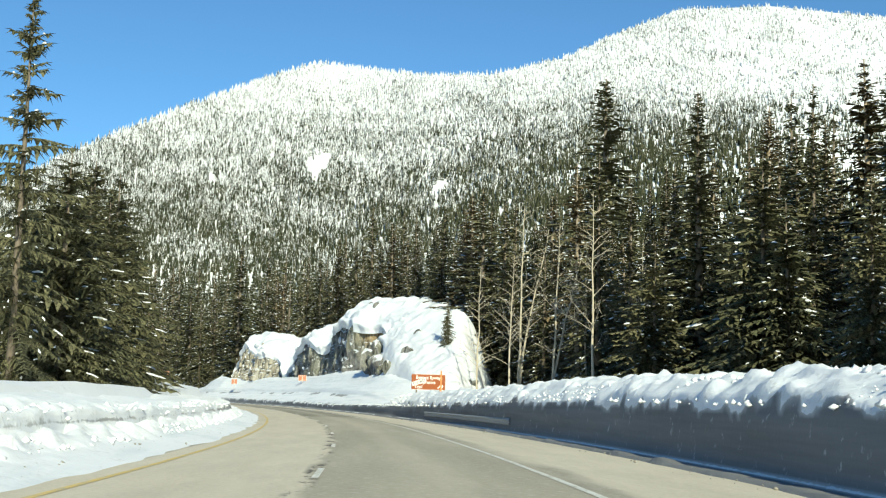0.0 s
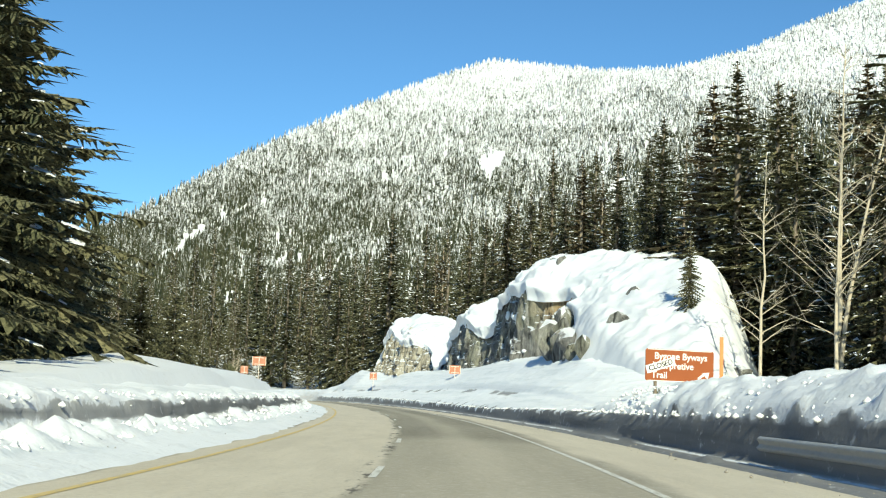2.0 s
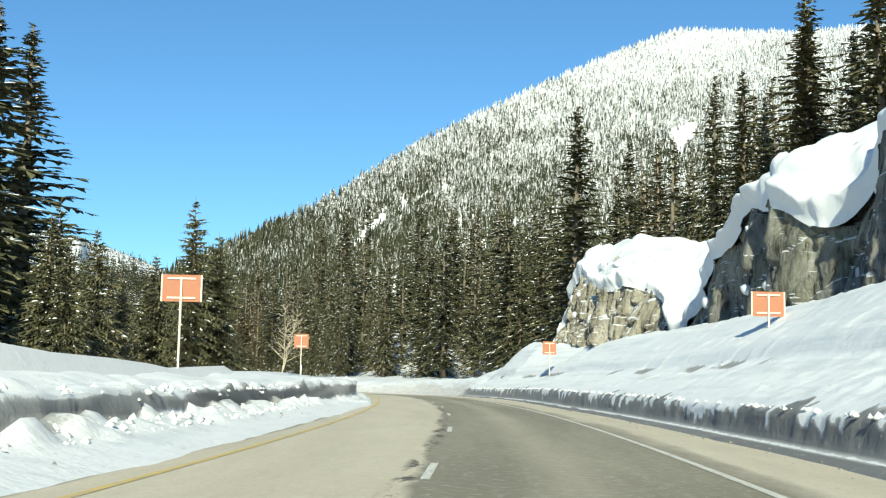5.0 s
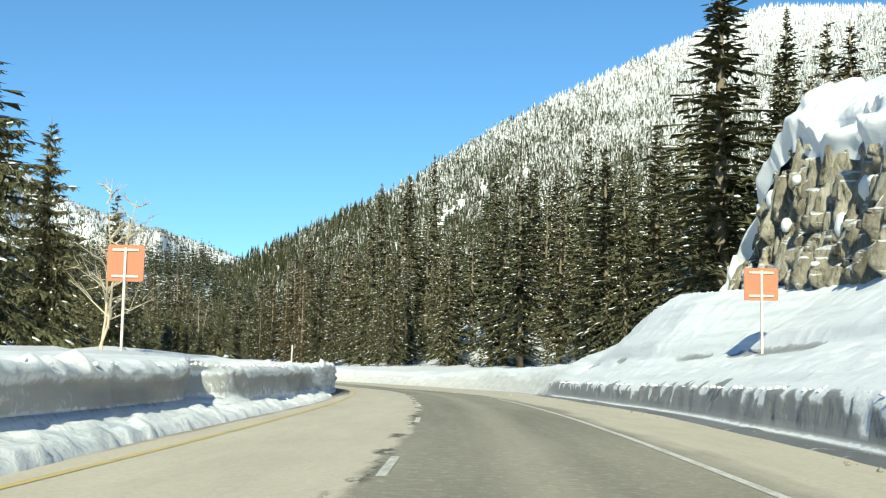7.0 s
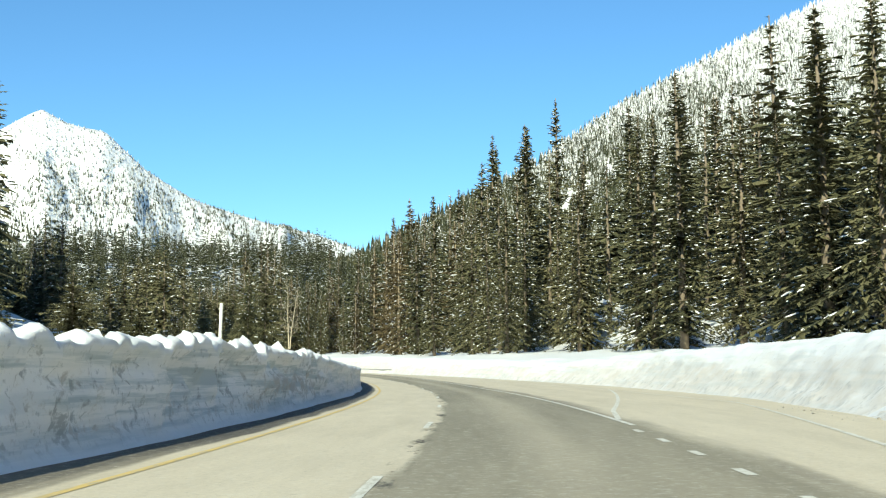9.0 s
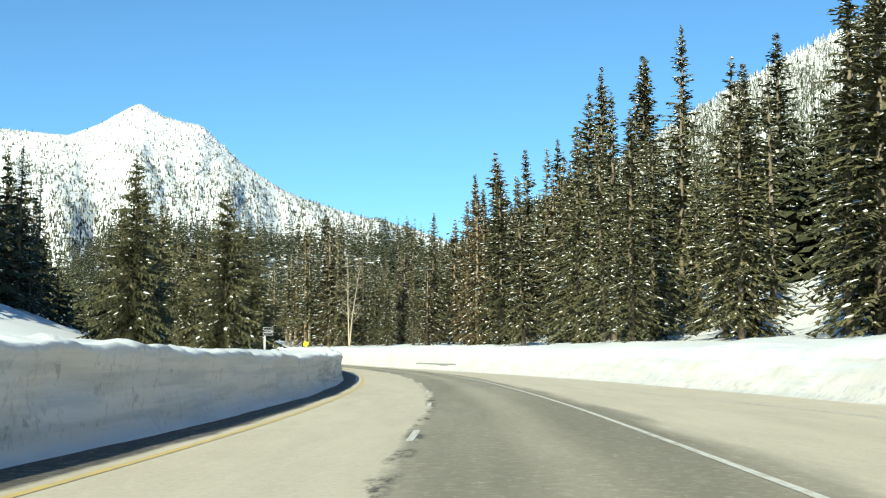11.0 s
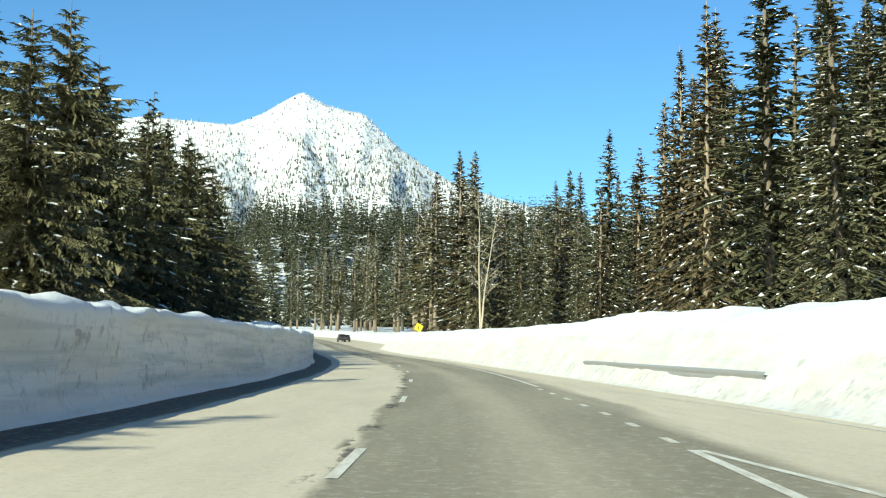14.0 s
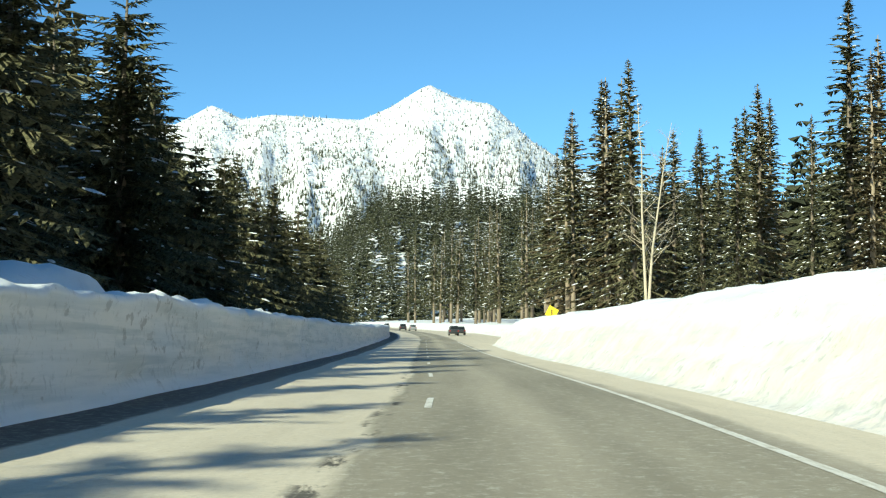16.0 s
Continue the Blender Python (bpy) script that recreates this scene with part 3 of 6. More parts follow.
def build_bank_left():
    s = np.concatenate([np.arange(-200, 0, 2.0), np.arange(0, 200, 0.25), np.arange(200, 312, 0.15), np.arange(312, 540, 0.30), np.arange(540, 700, 1.0), np.arange(700, 1280, 4.0)])
    wall = table(LEFT_WALL, s)
    base, top = table(LEFT_BASE, s), table(LEFT_TOP, s)
    # two cross sections, blended: outward offset from the base and height over the road
    n = 52
    A = resample([(-0.25, -0.03), (0.0, 0.03), (0.4, 0.10), (0.9, 0.18), (1.3, 0.27), (1.45, 0.36), (1.8, 0.38), (1.84, 0.55), (1.88, 0.74), (1.93, 0.88), (2.3, 0.95), (2.8, 1.07), (3.5, 1.2), (4.4, 1.3), (5.2, 1.3), (6.6, 0.9)], n)
    W = resample([(-0.10, -0.03), (-0.02, 0.01), (0.04, 0.05), (0.10, 0.30), (0.10, 0.55), (0.08, 0.78), (0.03, 0.92), (0.04, 0.99), (0.14, 1.02), (0.5, 1.04), (0.9, 1.05), (1.5, 1.08), (2.4, 1.12), (3.6, 1.15), (5.5, 0.7)], n)
    # the same wall with a skirt of crumbled snow at its foot
    K = resample([(-0.8, -0.03), (-0.66, 0.05), (-0.42, 0.09), (-0.15, 0.12), (0.05, 0.15), (0.08, 0.30), (0.11, 0.5), (0.10, 0.70), (0.05, 0.80), (0.10, 0.88), (0.30, 0.97), (0.7, 1.03), (1.2, 1.05), (1.9, 1.08), (2.6, 1.12), (3.6, 1.15), (5.5, 0.7)], n)
    S = np.repeat(s[:, None], n, 1)
    w = wall[:, None]
    k = np.clip((264 - s) / 6, 0, 1)[:, None]
    off = A[:, 0] * (1 - w) + (W[:, 0] * (1 - k) + K[:, 0] * k) * w
    skirt = table([(192, 1.4), (208, 2.1), (230, 2.0), (242, 1.1), (270, 1.0)], s)[:, None]
    piled = np.where((K[:, 0] < 0.06) & (K[:, 1] < 0.2), K[:, 1] * skirt, np.maximum(K[:, 1], 0.155 * skirt))
    rel = A[:, 1] / 1.3 * (1 - w) + (W[:, 1] * (1 - k) + piled * k) * w
    hgt = rel * top[:, None]
    upper = np.clip((rel - 0.55) / 0.3, 0, 1)
    onface = np.clip((rel - 0.05) * 8, 0, 1) * np.clip((1.0 - rel) * 8, 0, 1)
    rough = fbm(S / 1.5, (off + 2 * hgt) / 0.9, 2, 3)
    broad = fbm(S / 6.0, off / 4.0, 3, 17)
    scrape = vnoise(S / 6.0, hgt / 0.20, 31) * 0.03 + vnoise(S / 2.5, hgt / 0.5, 35) * 0.015 + np.maximum(0, fbm(S / 2.2, hgt / 0.9, 2, 36) - 0.35) * 0.25
    D = base[:, None] + off + (1 - w) * (0.03 + 0.07 * (1 - onface)) * rough + 0.08 * broad + w * onface * scrape
    D = D + w * onface * table([(-260, 0.0), (205, 0.03), (255, 0.05), (270, 0.13), (305, 0.13), (330, 0.04), (1300, 0.03)], s)[:, None] * fbm(S / 1.1, hgt / 0.42, 2, 37)
    # broken pieces in the cut face
    piece = hashed(np.floor(S / 0.9 + 0.6 * fbm(S / 2, hgt * 2, 2, 51)), np.floor(hgt / 0.30 + 0.5 * fbm(S / 1.5, hgt, 2, 52)), 53) - 0.5
    broken = table([(-260, 0.3), (192, 0.3), (212, 0.5), (255, 0.6), (268, 1.0), (306, 1.0), (320, 0.45), (372, 0.4), (378, 0.9), (392, 0.9), (398, 0.45), (408, 0.75), (424, 0.65), (432, 0.5), (540, 0.4), (1300, 0.15)], s)[:, None]
    D = D + onface * broken * (0.14 * piece * np.clip(fbm(S / 3.5, hgt / 1.2, 2, 54) + 0.5, 0, 1) + 0.15 * np.abs(fbm(S / 0.7, hgt / 0.40, 3, 55)) + 0.06 * fbm(S / 0.3, hgt / 0.22, 2, 56))
    hgt = hgt + upper * ((0.10 - 0.05 * w) * broad + (0.06 - 0.03 * w) * rough) + (1 - upper) * (1 - w) * 0.05 * np.maximum(-0.2, rough) * (rel > 0.03)
    # clods and blocks left by the plough along the lip
    clod = np.maximum(0, fbm(S / 1.3, off / 0.9, 2, 77) - 0.25) * np.clip((rel - 0.66) * 8, 0, 1) * np.clip((1.0 - (off - 1.9 * (1 - w)) / 1.4), 0, 1)
    hgt = hgt + 0.40 * clod * (1 - 0.65 * w) * (1 - 0.3 * np.clip((S - 258) / 12, 0, 1))
    lumps = np.maximum(0, vnoise(S / 0.6, off / 0.35, 78) - 0.05) * np.clip((rel - 0.12) * 12, 0, 1) * np.clip((0.40 - rel) * 12, 0, 1) * (1 - w)
    hgt = hgt + 0.30 * lumps
    foot = np.maximum(0, fbm(S / 0.45, off / 0.22, 3, 79) + 0.02) * w * np.clip((0.10 + 0.08 * k * skirt - rel) * 20, 0, 1) * (rel > 0.0) * np.clip((262 - S) / 10, 0.12, 1)
    hgt = hgt + 0.13 * foot
    # a crust of broken teeth along the lip
    crust = table([(-260, 0.12), (90, 0.16), (200, 0.16), (255, 0.20), (268, 0.26), (300, 0.26), (318, 0.16), (1300, 0.14)], s)[:, None]
    tooth = np.maximum(0, 0.9 * vnoise(S / 0.42, off / 0.35, 81) + 0.25 * vnoise(S / 2.3, off * 0, 82)) * np.exp(-((off - 0.35 * w - 2.15 * (1 - w)) / 0.33) ** 2) * (rel > 0.6)
    hgt = hgt + crust * tooth
    # loose blocks along the top of the broken stretch
    loose = hashed(np.floor(S / 0.40 + 0.4 * vnoise(S / 1.7, off * 0, 83)), np.floor(off / 0.40), 84)
    there = np.clip((S - 256) / 8, 0, 1) * np.clip((316 - S) / 8, 0, 1)
    hgt = hgt + there * np.maximum(0, loose - 0.45) * 0.40 * np.exp(-((off - 0.35) / 0.35) ** 2) * (rel > 0.8)
    D = D + there * 0.10 * np.clip((rel - 0.60) * 12, 0, 1) * onface
    # a gap broken through the wall
    gap = np.exp(-((S - 231.5 - hgt * 1.2) / 1.7) ** 2) * np.clip((rel - 0.1) * 6, 0, 1)
    D = D + 1.0 * gap * np.clip((1.05 - rel) * 6, 0, 1)
    V = place(S, -D, hgt).reshape(-1, 3)
    lo = table([(-260, 0.44), (60, 0.44), (95, 0.27), (190, 0.27), (208, 0.36), (230, 0.35), (242, 0.22), (258, 0.20), (266, 0.05), (1300, 0.05)], s)[:, None] + 0.03 * rough
    hi = table([(-260, 0.58), (60, 0.58), (95, 0.66), (190, 0.66), (215, 0.82), (1300, 0.82)], s)[:, None] + 0.05 * rough
    # dirt on the face, with the grey of the shaded wall painted in
    much = table([(-260, 0.55), (60, 0.55), (95, 0.85), (200, 0.85), (225, 0.62), (258, 0.55), (266, 0.30), (305, 0.28), (325, 0.12), (345, 0.14), (372, 0.16), (378, 0.34), (392, 0.34), (398, 0.12), (440, 0.06), (1300, 0.04)], s)[:, None] * (1 + 0.5 * fbm(S / 9, hgt * 1.2, 3, 93))
    grime_shade = np.clip((rel - lo + 0.03) / 0.10, 0, 1) * np.clip((hi - rel + 0.03) / 0.12, 0, 1) * much
    two_toned("snowbank_left", V, grid_faces(len(s), n)[:, ::-1].copy(), grime_shade, "ploughed snow wall along the inner road edge", broken * onface * w)


def build_bank_right():
    s = np.concatenate([np.arange(-200, 0, 2.0), np.arange(0, 290, 0.27), np.arange(290, 560, 0.42), np.arange(560, 720, 1.0), np.arange(720, 1280, 4.0)])
    base, lip, top, foot = (table(t, s)[:, None] for t in (RIGHT_BASE, RIGHT_LIP, RIGHT_TOP, ROCK_FOOT))
    n = 56
    # the cut face up to the lip (1), then the crest (2)
    cut = resample([(-0.9, -0.03), (-0.7, 0.045), (-0.45, 0.02), (-0.1, 0.02), (0.05, 0.08), (0.10, 0.32), (0.14, 0.6), (0.20, 0.88), (0.28, 1.0), (0.45, 1.18), (0.75, 1.42), (1.1, 1.68), (1.5, 1.88), (2.1, 2.0), (3.2, 2.02), (5.2, 1.6)], n)
    back = resample([(-0.9, -0.03), (-0.7, 0.045), (-0.45, 0.02), (-0.1, 0.02), (0.05, 0.08), (0.10, 0.32), (0.14, 0.6), (0.20, 0.88), (0.34, 1.0), (0.8, 1.05), (1.6, 1.13), (2.6, 1.22), (3.4, 1.30), (3.7, 1.42), (5.2, 1.62), (6.8, 1.88), (8.6, 2.02)], n)
    slope = resample([(-0.4, -0.03), (-0.2, 0.02), (0.0, 0.10), (0.3, 0.38), (0.5, 0.48), (1.0, 0.98), (1.4, 1.34), (1.9, 1.7), (2.6, 1.95), (3.2, 2.0), (4.2, 2.0), (6.0, 1.2)], n)
    w = np.clip((s - 278) / 14, 0, 1)[:, None]
    r = (np.clip((s - 95) / 20, 0, 1) * np.clip((300 - s) / 14, 0, 1))[:, None]
    tight = 1 - 0.38 * np.clip((s - 246) / 12, 0, 1)[:, None]
    set_back = np.where(back[:, 0] > 0.8, 0.8 + (back[:, 0] - 0.8) * tight, back[:, 0])
    off = (cut[:, 0] * (1 - r) + set_back * r) * (1 - w) + slope[:, 0] * w
    rel = (cut[:, 1] * (1 - r) + back[:, 1] * r) * (1 - w) + slope[:, 1] * w
    high = np.maximum(top, foot * r)
    hgt = (lip * np.minimum(rel, 1) + (high - lip) * np.clip(rel - 1, 0, 2)) * (1 - w) + high * rel / 2 * w
    S = np.repeat(s[:, None], n, 1)
    rough = fbm(S / 1.5, (off + 2 * hgt) / 0.9, 2, 41)
    broad = fbm(S / 7.0, off / 3.0, 3, 55)
    crest = np.clip((rel - 0.95) / 0.12, 0, 1) * (1 - w) + w * np.clip((rel - 0.3) / 0.4, 0, 1)
    face = np.clip((rel - 0.08) * 8, 0, 1) * np.clip((1.02 - rel) * 8, 0, 1) * (1 - w)
    D = base + off + 0.06 * broad + face * (0.03 * fbm(S / 1.6, hgt / 0.5, 2, 61) + 0.03 * vnoise(S / 6, hgt / 0.2, 62) + np.clip((S - 130) / 40, 0, 1) * 0.09 * np.abs(vnoise(S / 0.32, hgt / 1.5, 63)))
    clods = 0.85 * np.maximum(0, fbm(S / 0.8, off / 0.6, 3, 90) - 0.05) + 0.45 * np.maximum(0, vnoise(S / 0.55, off / 0.38, 91))
    near = (1 - w) * np.clip((150 - S) / 40, 0.35, 1)
    hgt = hgt + crest * ((0.06 + 0.08 * (1 - w) * (1 - 0.8 * r)) * broad + (0.03 + 0.03 * (1 - w)) * (1 - 0.8 * r) * rough + 0.24 * clods * near * (1 - 0.75 * r) * np.clip(1.25 - np.abs(off - 0.9) / 2.2, 0, 1))
    # crumbs on the slope by the outcrop
    crumbs = np.maximum(0, fbm(S / 0.5, off / 0.4, 3, 99) - 0.1) * r * (1 - w) * np.clip((rel - 1.0) * 12, 0, 1)
    hgt = hgt + 0.085 * crumbs
    hgt = hgt + (1 - w) * 0.10 * np.maximum(0, rough) * (rel > 0.0) * (off < -0.3)
    hgt = hgt + w * (0.015 * rough + 0.05 * vnoise(S / 12, rel * 5, 95) + 0.05 * fbm(S / 3.5, rel * 2, 2, 96) + 0.09 * np.maximum(0, fbm(S / 0.9, rel * 6, 2, 97) - 0.1)) * (rel > 0.05)
    # dirt of the cut face, darkened further as painted shade
    grime_shade = np.clip((rel - 0.03) / 0.05, 0, 1) * np.clip((off + 0.3) / 0.1, 0, 1) * np.clip((1.03 + 0.08 * rough + (0.09 + 0.40 * np.clip((S - 100) / 40, 0, 1)) * fbm(S / 0.6, 0 * S, 3, 94) - rel - 8 * r * np.maximum(0, rel - 0.98)) / 0.12, 0, 1) * (1 - w) * table([(-260, 1.0), (150, 1.0), (200, 0.85), (285, 0.7), (1300, 0.6)], s)[:, None]
    streak = np.exp(-((rel - 1.27) / 0.045) ** 2) * np.clip(fbm(S / 4.0, 0 * S, 3, 98) * 2.0, 0, 1) * r * np.clip((S - 120) / 20, 0, 1)
    grime_shade = grime_shade + 0.75 * streak
    hgt = hgt - 0.05 * streak
    # the apron darkens too: shade painted down to the road
    grime_shade = grime_shade + 0.95 * (1 - w) * (off < -0.12) + 0.34 * w * np.clip((0.7 + 0.4 * rough - rel) / 0.3, 0, 1)
    # trenches along the slope, and the sand that traffic throws on it
    cut_line = np.exp(-((rel - 1.42 - 0.10 * fbm(S / 14, 0 * S, 2, 101)) / 0.035) ** 2) * np.clip(fbm(S / 5, 0 * S, 3, 102) * 3, 0, 1) * w
    hgt = hgt - 0.07 * cut_line
    grime_shade = grime_shade + 0.30 * cut_line
    dust = 0.75 * w * np.clip((1.55 + 0.5 * fbm(S / 6, rel * 3, 3, 103) - rel) / 0.7, 0, 1)
    two_toned("snowbank_right", place(S, D, hgt).reshape(-1, 3), grid_faces(len(s), n), grime_shade, "ploughed snowbank along the outer road edge", None, dust)


# ---- rock outcrop ----
def blob(rng, rx, ry, rz, mat=None, rings=5, sides=9):
    """A soft lump of snow."""
    vs, fs = [(0, 0, rz)], []
    for r in range(1, rings):
        w = math.pi * r / rings
        for q in range(sides):
            a = 2 * math.pi * q / sides
            k = 0.82 + 0.36 * rng.random()
            vs.append((rx * k * math.sin(w) * math.cos(a), ry * k * math.sin(w) * math.sin(a), rz * math.cos(w) * (0.9 + 0.2 * rng.random())))
    vs.append((0, 0, -rz))
    for q in range(sides):
        fs.append((0, 1 + q, 1 + (q + 1) % sides))
        for r in range(rings - 2):
            i, j = 1 + r * sides + q, 1 + r * sides + (q + 1) % sides
            fs.append((i, i + sides, j + sides, j))
        i, j = 1 + (rings - 2) * sides + q, 1 + (rings - 2) * sides + (q + 1) % sides
        fs.append((i, len(vs) - 1, j))
    return mesh("snow_lump", np.array(vs), fs, mat or M_SNOW, True)


def rock_chunk(rng, rx, ry, rz):
    """A broken block of rock with flat facets."""
    bm = bmesh.new()
    bmesh.ops.create_icosphere(bm, subdivisions=2, radius=1.0)
    cuts = [(Vector(rng.normal(size=3)).normalized(), 0.42 + 0.3 * rng.random()) for _ in range(11)]
    for bv in bm.verts:
        for n, far in cuts:
            over = bv.co.dot(n) - far
            if over > 0:
                bv.co -= n * over
        bv.co = Vector((bv.co.x * rx, bv.co.y * ry, bv.co.z * rz))
    return baked("boulder", bm, M_ROCK)


def dome_height(S, D):
    """The rounded snowy slope at the near end of the outcrop, over the road."""
    h = 6.2 + 0.255 * (S - 140.9) + 0.54 * (D - 15.8)
    h = np.where(h > 11.0, 11.0 + 2.6 * np.tanh((h - 11.0) / 3.2), h)
    h = np.maximum(h, 1.2 + 0.12 * (D - 11)) - 1.5 * np.clip(14.2 - D, 0, 9)
    edge = np.clip((S - 107.0 - 2.6 * np.clip(D - 14, 0, 40) + 2.0 * fbm(S / 5, D / 4, 2, 15)) / 15, 0, 1)
    return -0.6 + (h + 0.6) * edge * edge * (3 - 2 * edge)


def build_outcrop():
    s = np.concatenate([np.arange(110, 150, 0.4), np.arange(150, 200, 0.22), np.arange(200, 234, 0.26), np.arange(234, 265.2, 0.16)])
    v = np.concatenate([np.linspace(0, 0.72, 84), np.linspace(0.74, 1, 18)])
    S, Vv = np.meshgrid(s, v, indexing="ij")
    foot, top = table(ROCK_FOOT, S) - 1.4, table(ROCK_TOP, S)
    # sheer faces, with ramps of snow between the buttresses
    ramp = 0.75 * np.exp(-((S - 161.0) / 3.0) ** 2) + 0.6 * np.exp(-((S - 197) / 2.6) ** 2) + 0.95 * np.exp(-((S - 231) / 6.5) ** 2)
    ramp = np.clip(ramp, 0, 1)
    steep = 1 - 0.75 * ramp
    front = table([(140, 13.4), (152, 13.0), (158, 14.6), (163, 16.6), (168, 16.2), (173, 13.2), (184, 14.2), (194, 15.6), (198, 15.4), (203, 13.7), (214, 14.8), (224, 16.0), (231, 16.6), (240, 13.7), (252, 13.6), (262, 14.4)], S)
    run = 1.6 * steep + 5.5 * (1 - steep)
    t1 = np.clip(Vv / 0.70, 0, 1)
    t2 = np.clip((Vv - 0.70) / 0.30, 0, 1)
    shape = t1 * steep + np.sin(t1 * math.pi / 2) * (1 - steep)
    lip_h = foot + (top - foot) * (0.84 - 0.06 * steep)
    H = foot + (lip_h - foot) * shape + (top - lip_h) * np.sin(np.clip(t2 * 1.8, 0, 1) * math.pi / 2)
    D = front + run * t1 + 11.0 * t2
    # joints: broad broken facets on the first buttresses, narrow columns on the last
    wide = np.where(S < 233, S / 2.3, 233 / 2.3 + (S - 233) / 0.85)
    cu = wide + 0.30 * fbm(S / 5, H / 4, 2, 7)
    slab = np.floor(cu)
    tall = np.where(S < 233, 3.0, 2.6)
    cv = H / (tall * (0.7 + 0.9 * hashed(slab, 0 * slab, 2))) + hashed(slab, slab * 0, 3) * 3 + 0.22 * fbm(S / 2, H / 2, 2, 8)
    row = np.floor(cv)
    block = hashed(slab, row, 5) - 0.5
    # each facet has its own slant
    fu, fv = cu - slab - 0.5, cv - row - 0.5
    slant = (hashed(slab, row, 11) - 0.5) * fu * 1.8 + (hashed(slab, row, 12) - 0.35) * fv * 1.2
    cu2, cv2 = cu * 2.3 + 0.4 * fbm(S, H, 2, 33), cv * 1.9
    small = hashed(np.floor(cu2), np.floor(cv2), 9) - 0.5
    columns = np.clip((S - 231) / 6, 0, 1)
    groove = np.exp(-((np.abs(fu) - 0.5) / 0.09) ** 2) + 0.5 * np.exp(-((np.abs(fv) - 0.5) / 0.05) ** 2)
    rounded = np.cos(math.pi * fu) * columns
    butt = fbm(S / 8, H * 0.06, 2, 23)
    on = np.clip(t1 * 6, 0, 1) * np.clip((1 - t2 * 3), 0, 1) * (0.15 + 0.85 * steep) * np.clip((S - 150) / 8, 0, 1)
    D = D - on * ((0.65 + 0.35 * columns) * block + (0.5 + 0.1 * columns) * slant + (0.22 + 0.2 * columns) * small + 0.30 * rounded - (0.30 + 0.6 * columns) * groove + 0.7 * butt + 0.14 * fbm(S / 0.8, H / 1.1, 3, 3))
    H = H + (1 - on) * 0.20 * fbm(S / 2.6, D / 2.6, 4, 12) + on * 0.15 * block
    # the near end is a rounded slope
    k = np.clip((S - 146.0) / 11.0, 0, 1)
    k = k * k * (3 - 2 * k)
    DD0 = 10.5 + 20.0 * Vv
    H = dome_height(S, DD0) * (1 - k) + H * k
    D = DD0 * (1 - k) + D * k
    # the far end stands oblique to the road
    P3 = place(S + 0.8 * np.clip(D - 14, 0, 12) * np.clip((S - 246) / 12, 0, 1), D, H)
    org = place(196.0, 16.0, 4.0)
    outcrop = thing("rock_outcrop", *org, "grey and ochre roadside rock outcrop capped with deep snow", "rock")
    # the snow: a thick cap that hangs over the lip, and a smooth dome at the near end
    lipv = 0.60 + 0.06 * fbm(s / 2.2, 0 * s, 2, 44) - 0.42 * np.exp(-((s - 160.5) / 2.6) ** 2) - 0.26 * np.exp(-((s - 198) / 2.6) ** 2) - 0.56 * np.exp(-((s - 229.5) / 6.0) ** 2)
    lipv = lipv - 0.10 * np.exp(-((s - 258.5) / 2.5) ** 2)
    near = np.clip((s - 145) / 12.0, 0, 1)
    lipv = np.clip(lipv * near ** 1.5, 0.03, 0.70)
    q = np.linspace(0, 1, 60) ** 1.5
    SS, Q = np.meshgrid(s, q, indexing="ij")
    VV = lipv[:, None] + (1 - lipv[:, None]) * Q
    fi = np.clip(np.interp(VV, v, np.arange(len(v))), 0, len(v) - 1.001)
    i0 = fi.astype(int)
    fr = (fi - i0)[..., None]
    r0 = np.arange(len(s))[:, None]
    base = P3[r0, i0] * (1 - fr) + P3[r0, i0 + 1] * fr
    th = heading(SS)
    DD = D[r0, i0] * (1 - fr[..., 0]) + D[r0, i0 + 1] * fr[..., 0]
    across = DD
    DD = DD + 0.9 * (base[..., 2] - 5.0)
    thick = 0.95 * np.clip(Q / 0.05, 0, 1) ** 0.5 * (0.85 + (0.45 - 0.3 * np.clip((158 - SS) / 6, 0, 1)) * fbm(SS / 5.0, DD / 4.0, 2, 70) + (0.45 - 0.2 * np.clip((158 - SS) / 6, 0, 1)) * np.maximum(0, fbm(SS / 1.6, DD / 1.3, 2, 72)))
    slope = np.clip((156 - SS) / 6, 0, 1) * np.clip(Q / 0.04, 0, 1)
    slope = slope * np.clip((DD - 10.0) / 3.0, 0, 1)
    thick = thick + slope * (0.22 * np.maximum(0, vnoise(SS / 0.8, DD / 0.9, 77) - 0.25) + 0.12 * fbm(SS / 4.5, DD / 4.5, 2, 73) + 0.16 * hashed(np.floor(SS / 1.0 + 0.7 * fbm(SS / 2, DD / 2, 2, 87)), np.floor(DD / 0.7 + 0.7 * fbm(SS / 2, DD / 2, 2, 88)), 89) * np.clip((20.5 - DD) / 4, 0.15, 1) + 0.22 * np.maximum(0, fbm(SS / 2.4, DD / 2.4, 2, 74)) + 0.25 * np.maximum(0, fbm(SS / 1.1, DD / 0.9, 2, 75)))
    bulge = (0.8 * np.exp(-((Q - 0.05) / 0.05) ** 2) * (0.7 + 0.6 * fbm(SS / 3.0, VV * 3, 2, 71)) + 0.35 * np.maximum(0, fbm(SS / 1.3, VV * 9, 2, 76)) * np.clip(1 - Q * 3, 0, 1)) * np.clip((SS - 151) / 4, 0, 1)
    soft = np.where(s > 236, 0.9, np.where(s > 200, 1.6, np.where(s > 160, 2.2, 3.2)))
    kern = np.exp(-((s[:, None] - s[None, :]) / soft[:, None]) ** 2)
    kern /= kern.sum(1, keepdims=True)
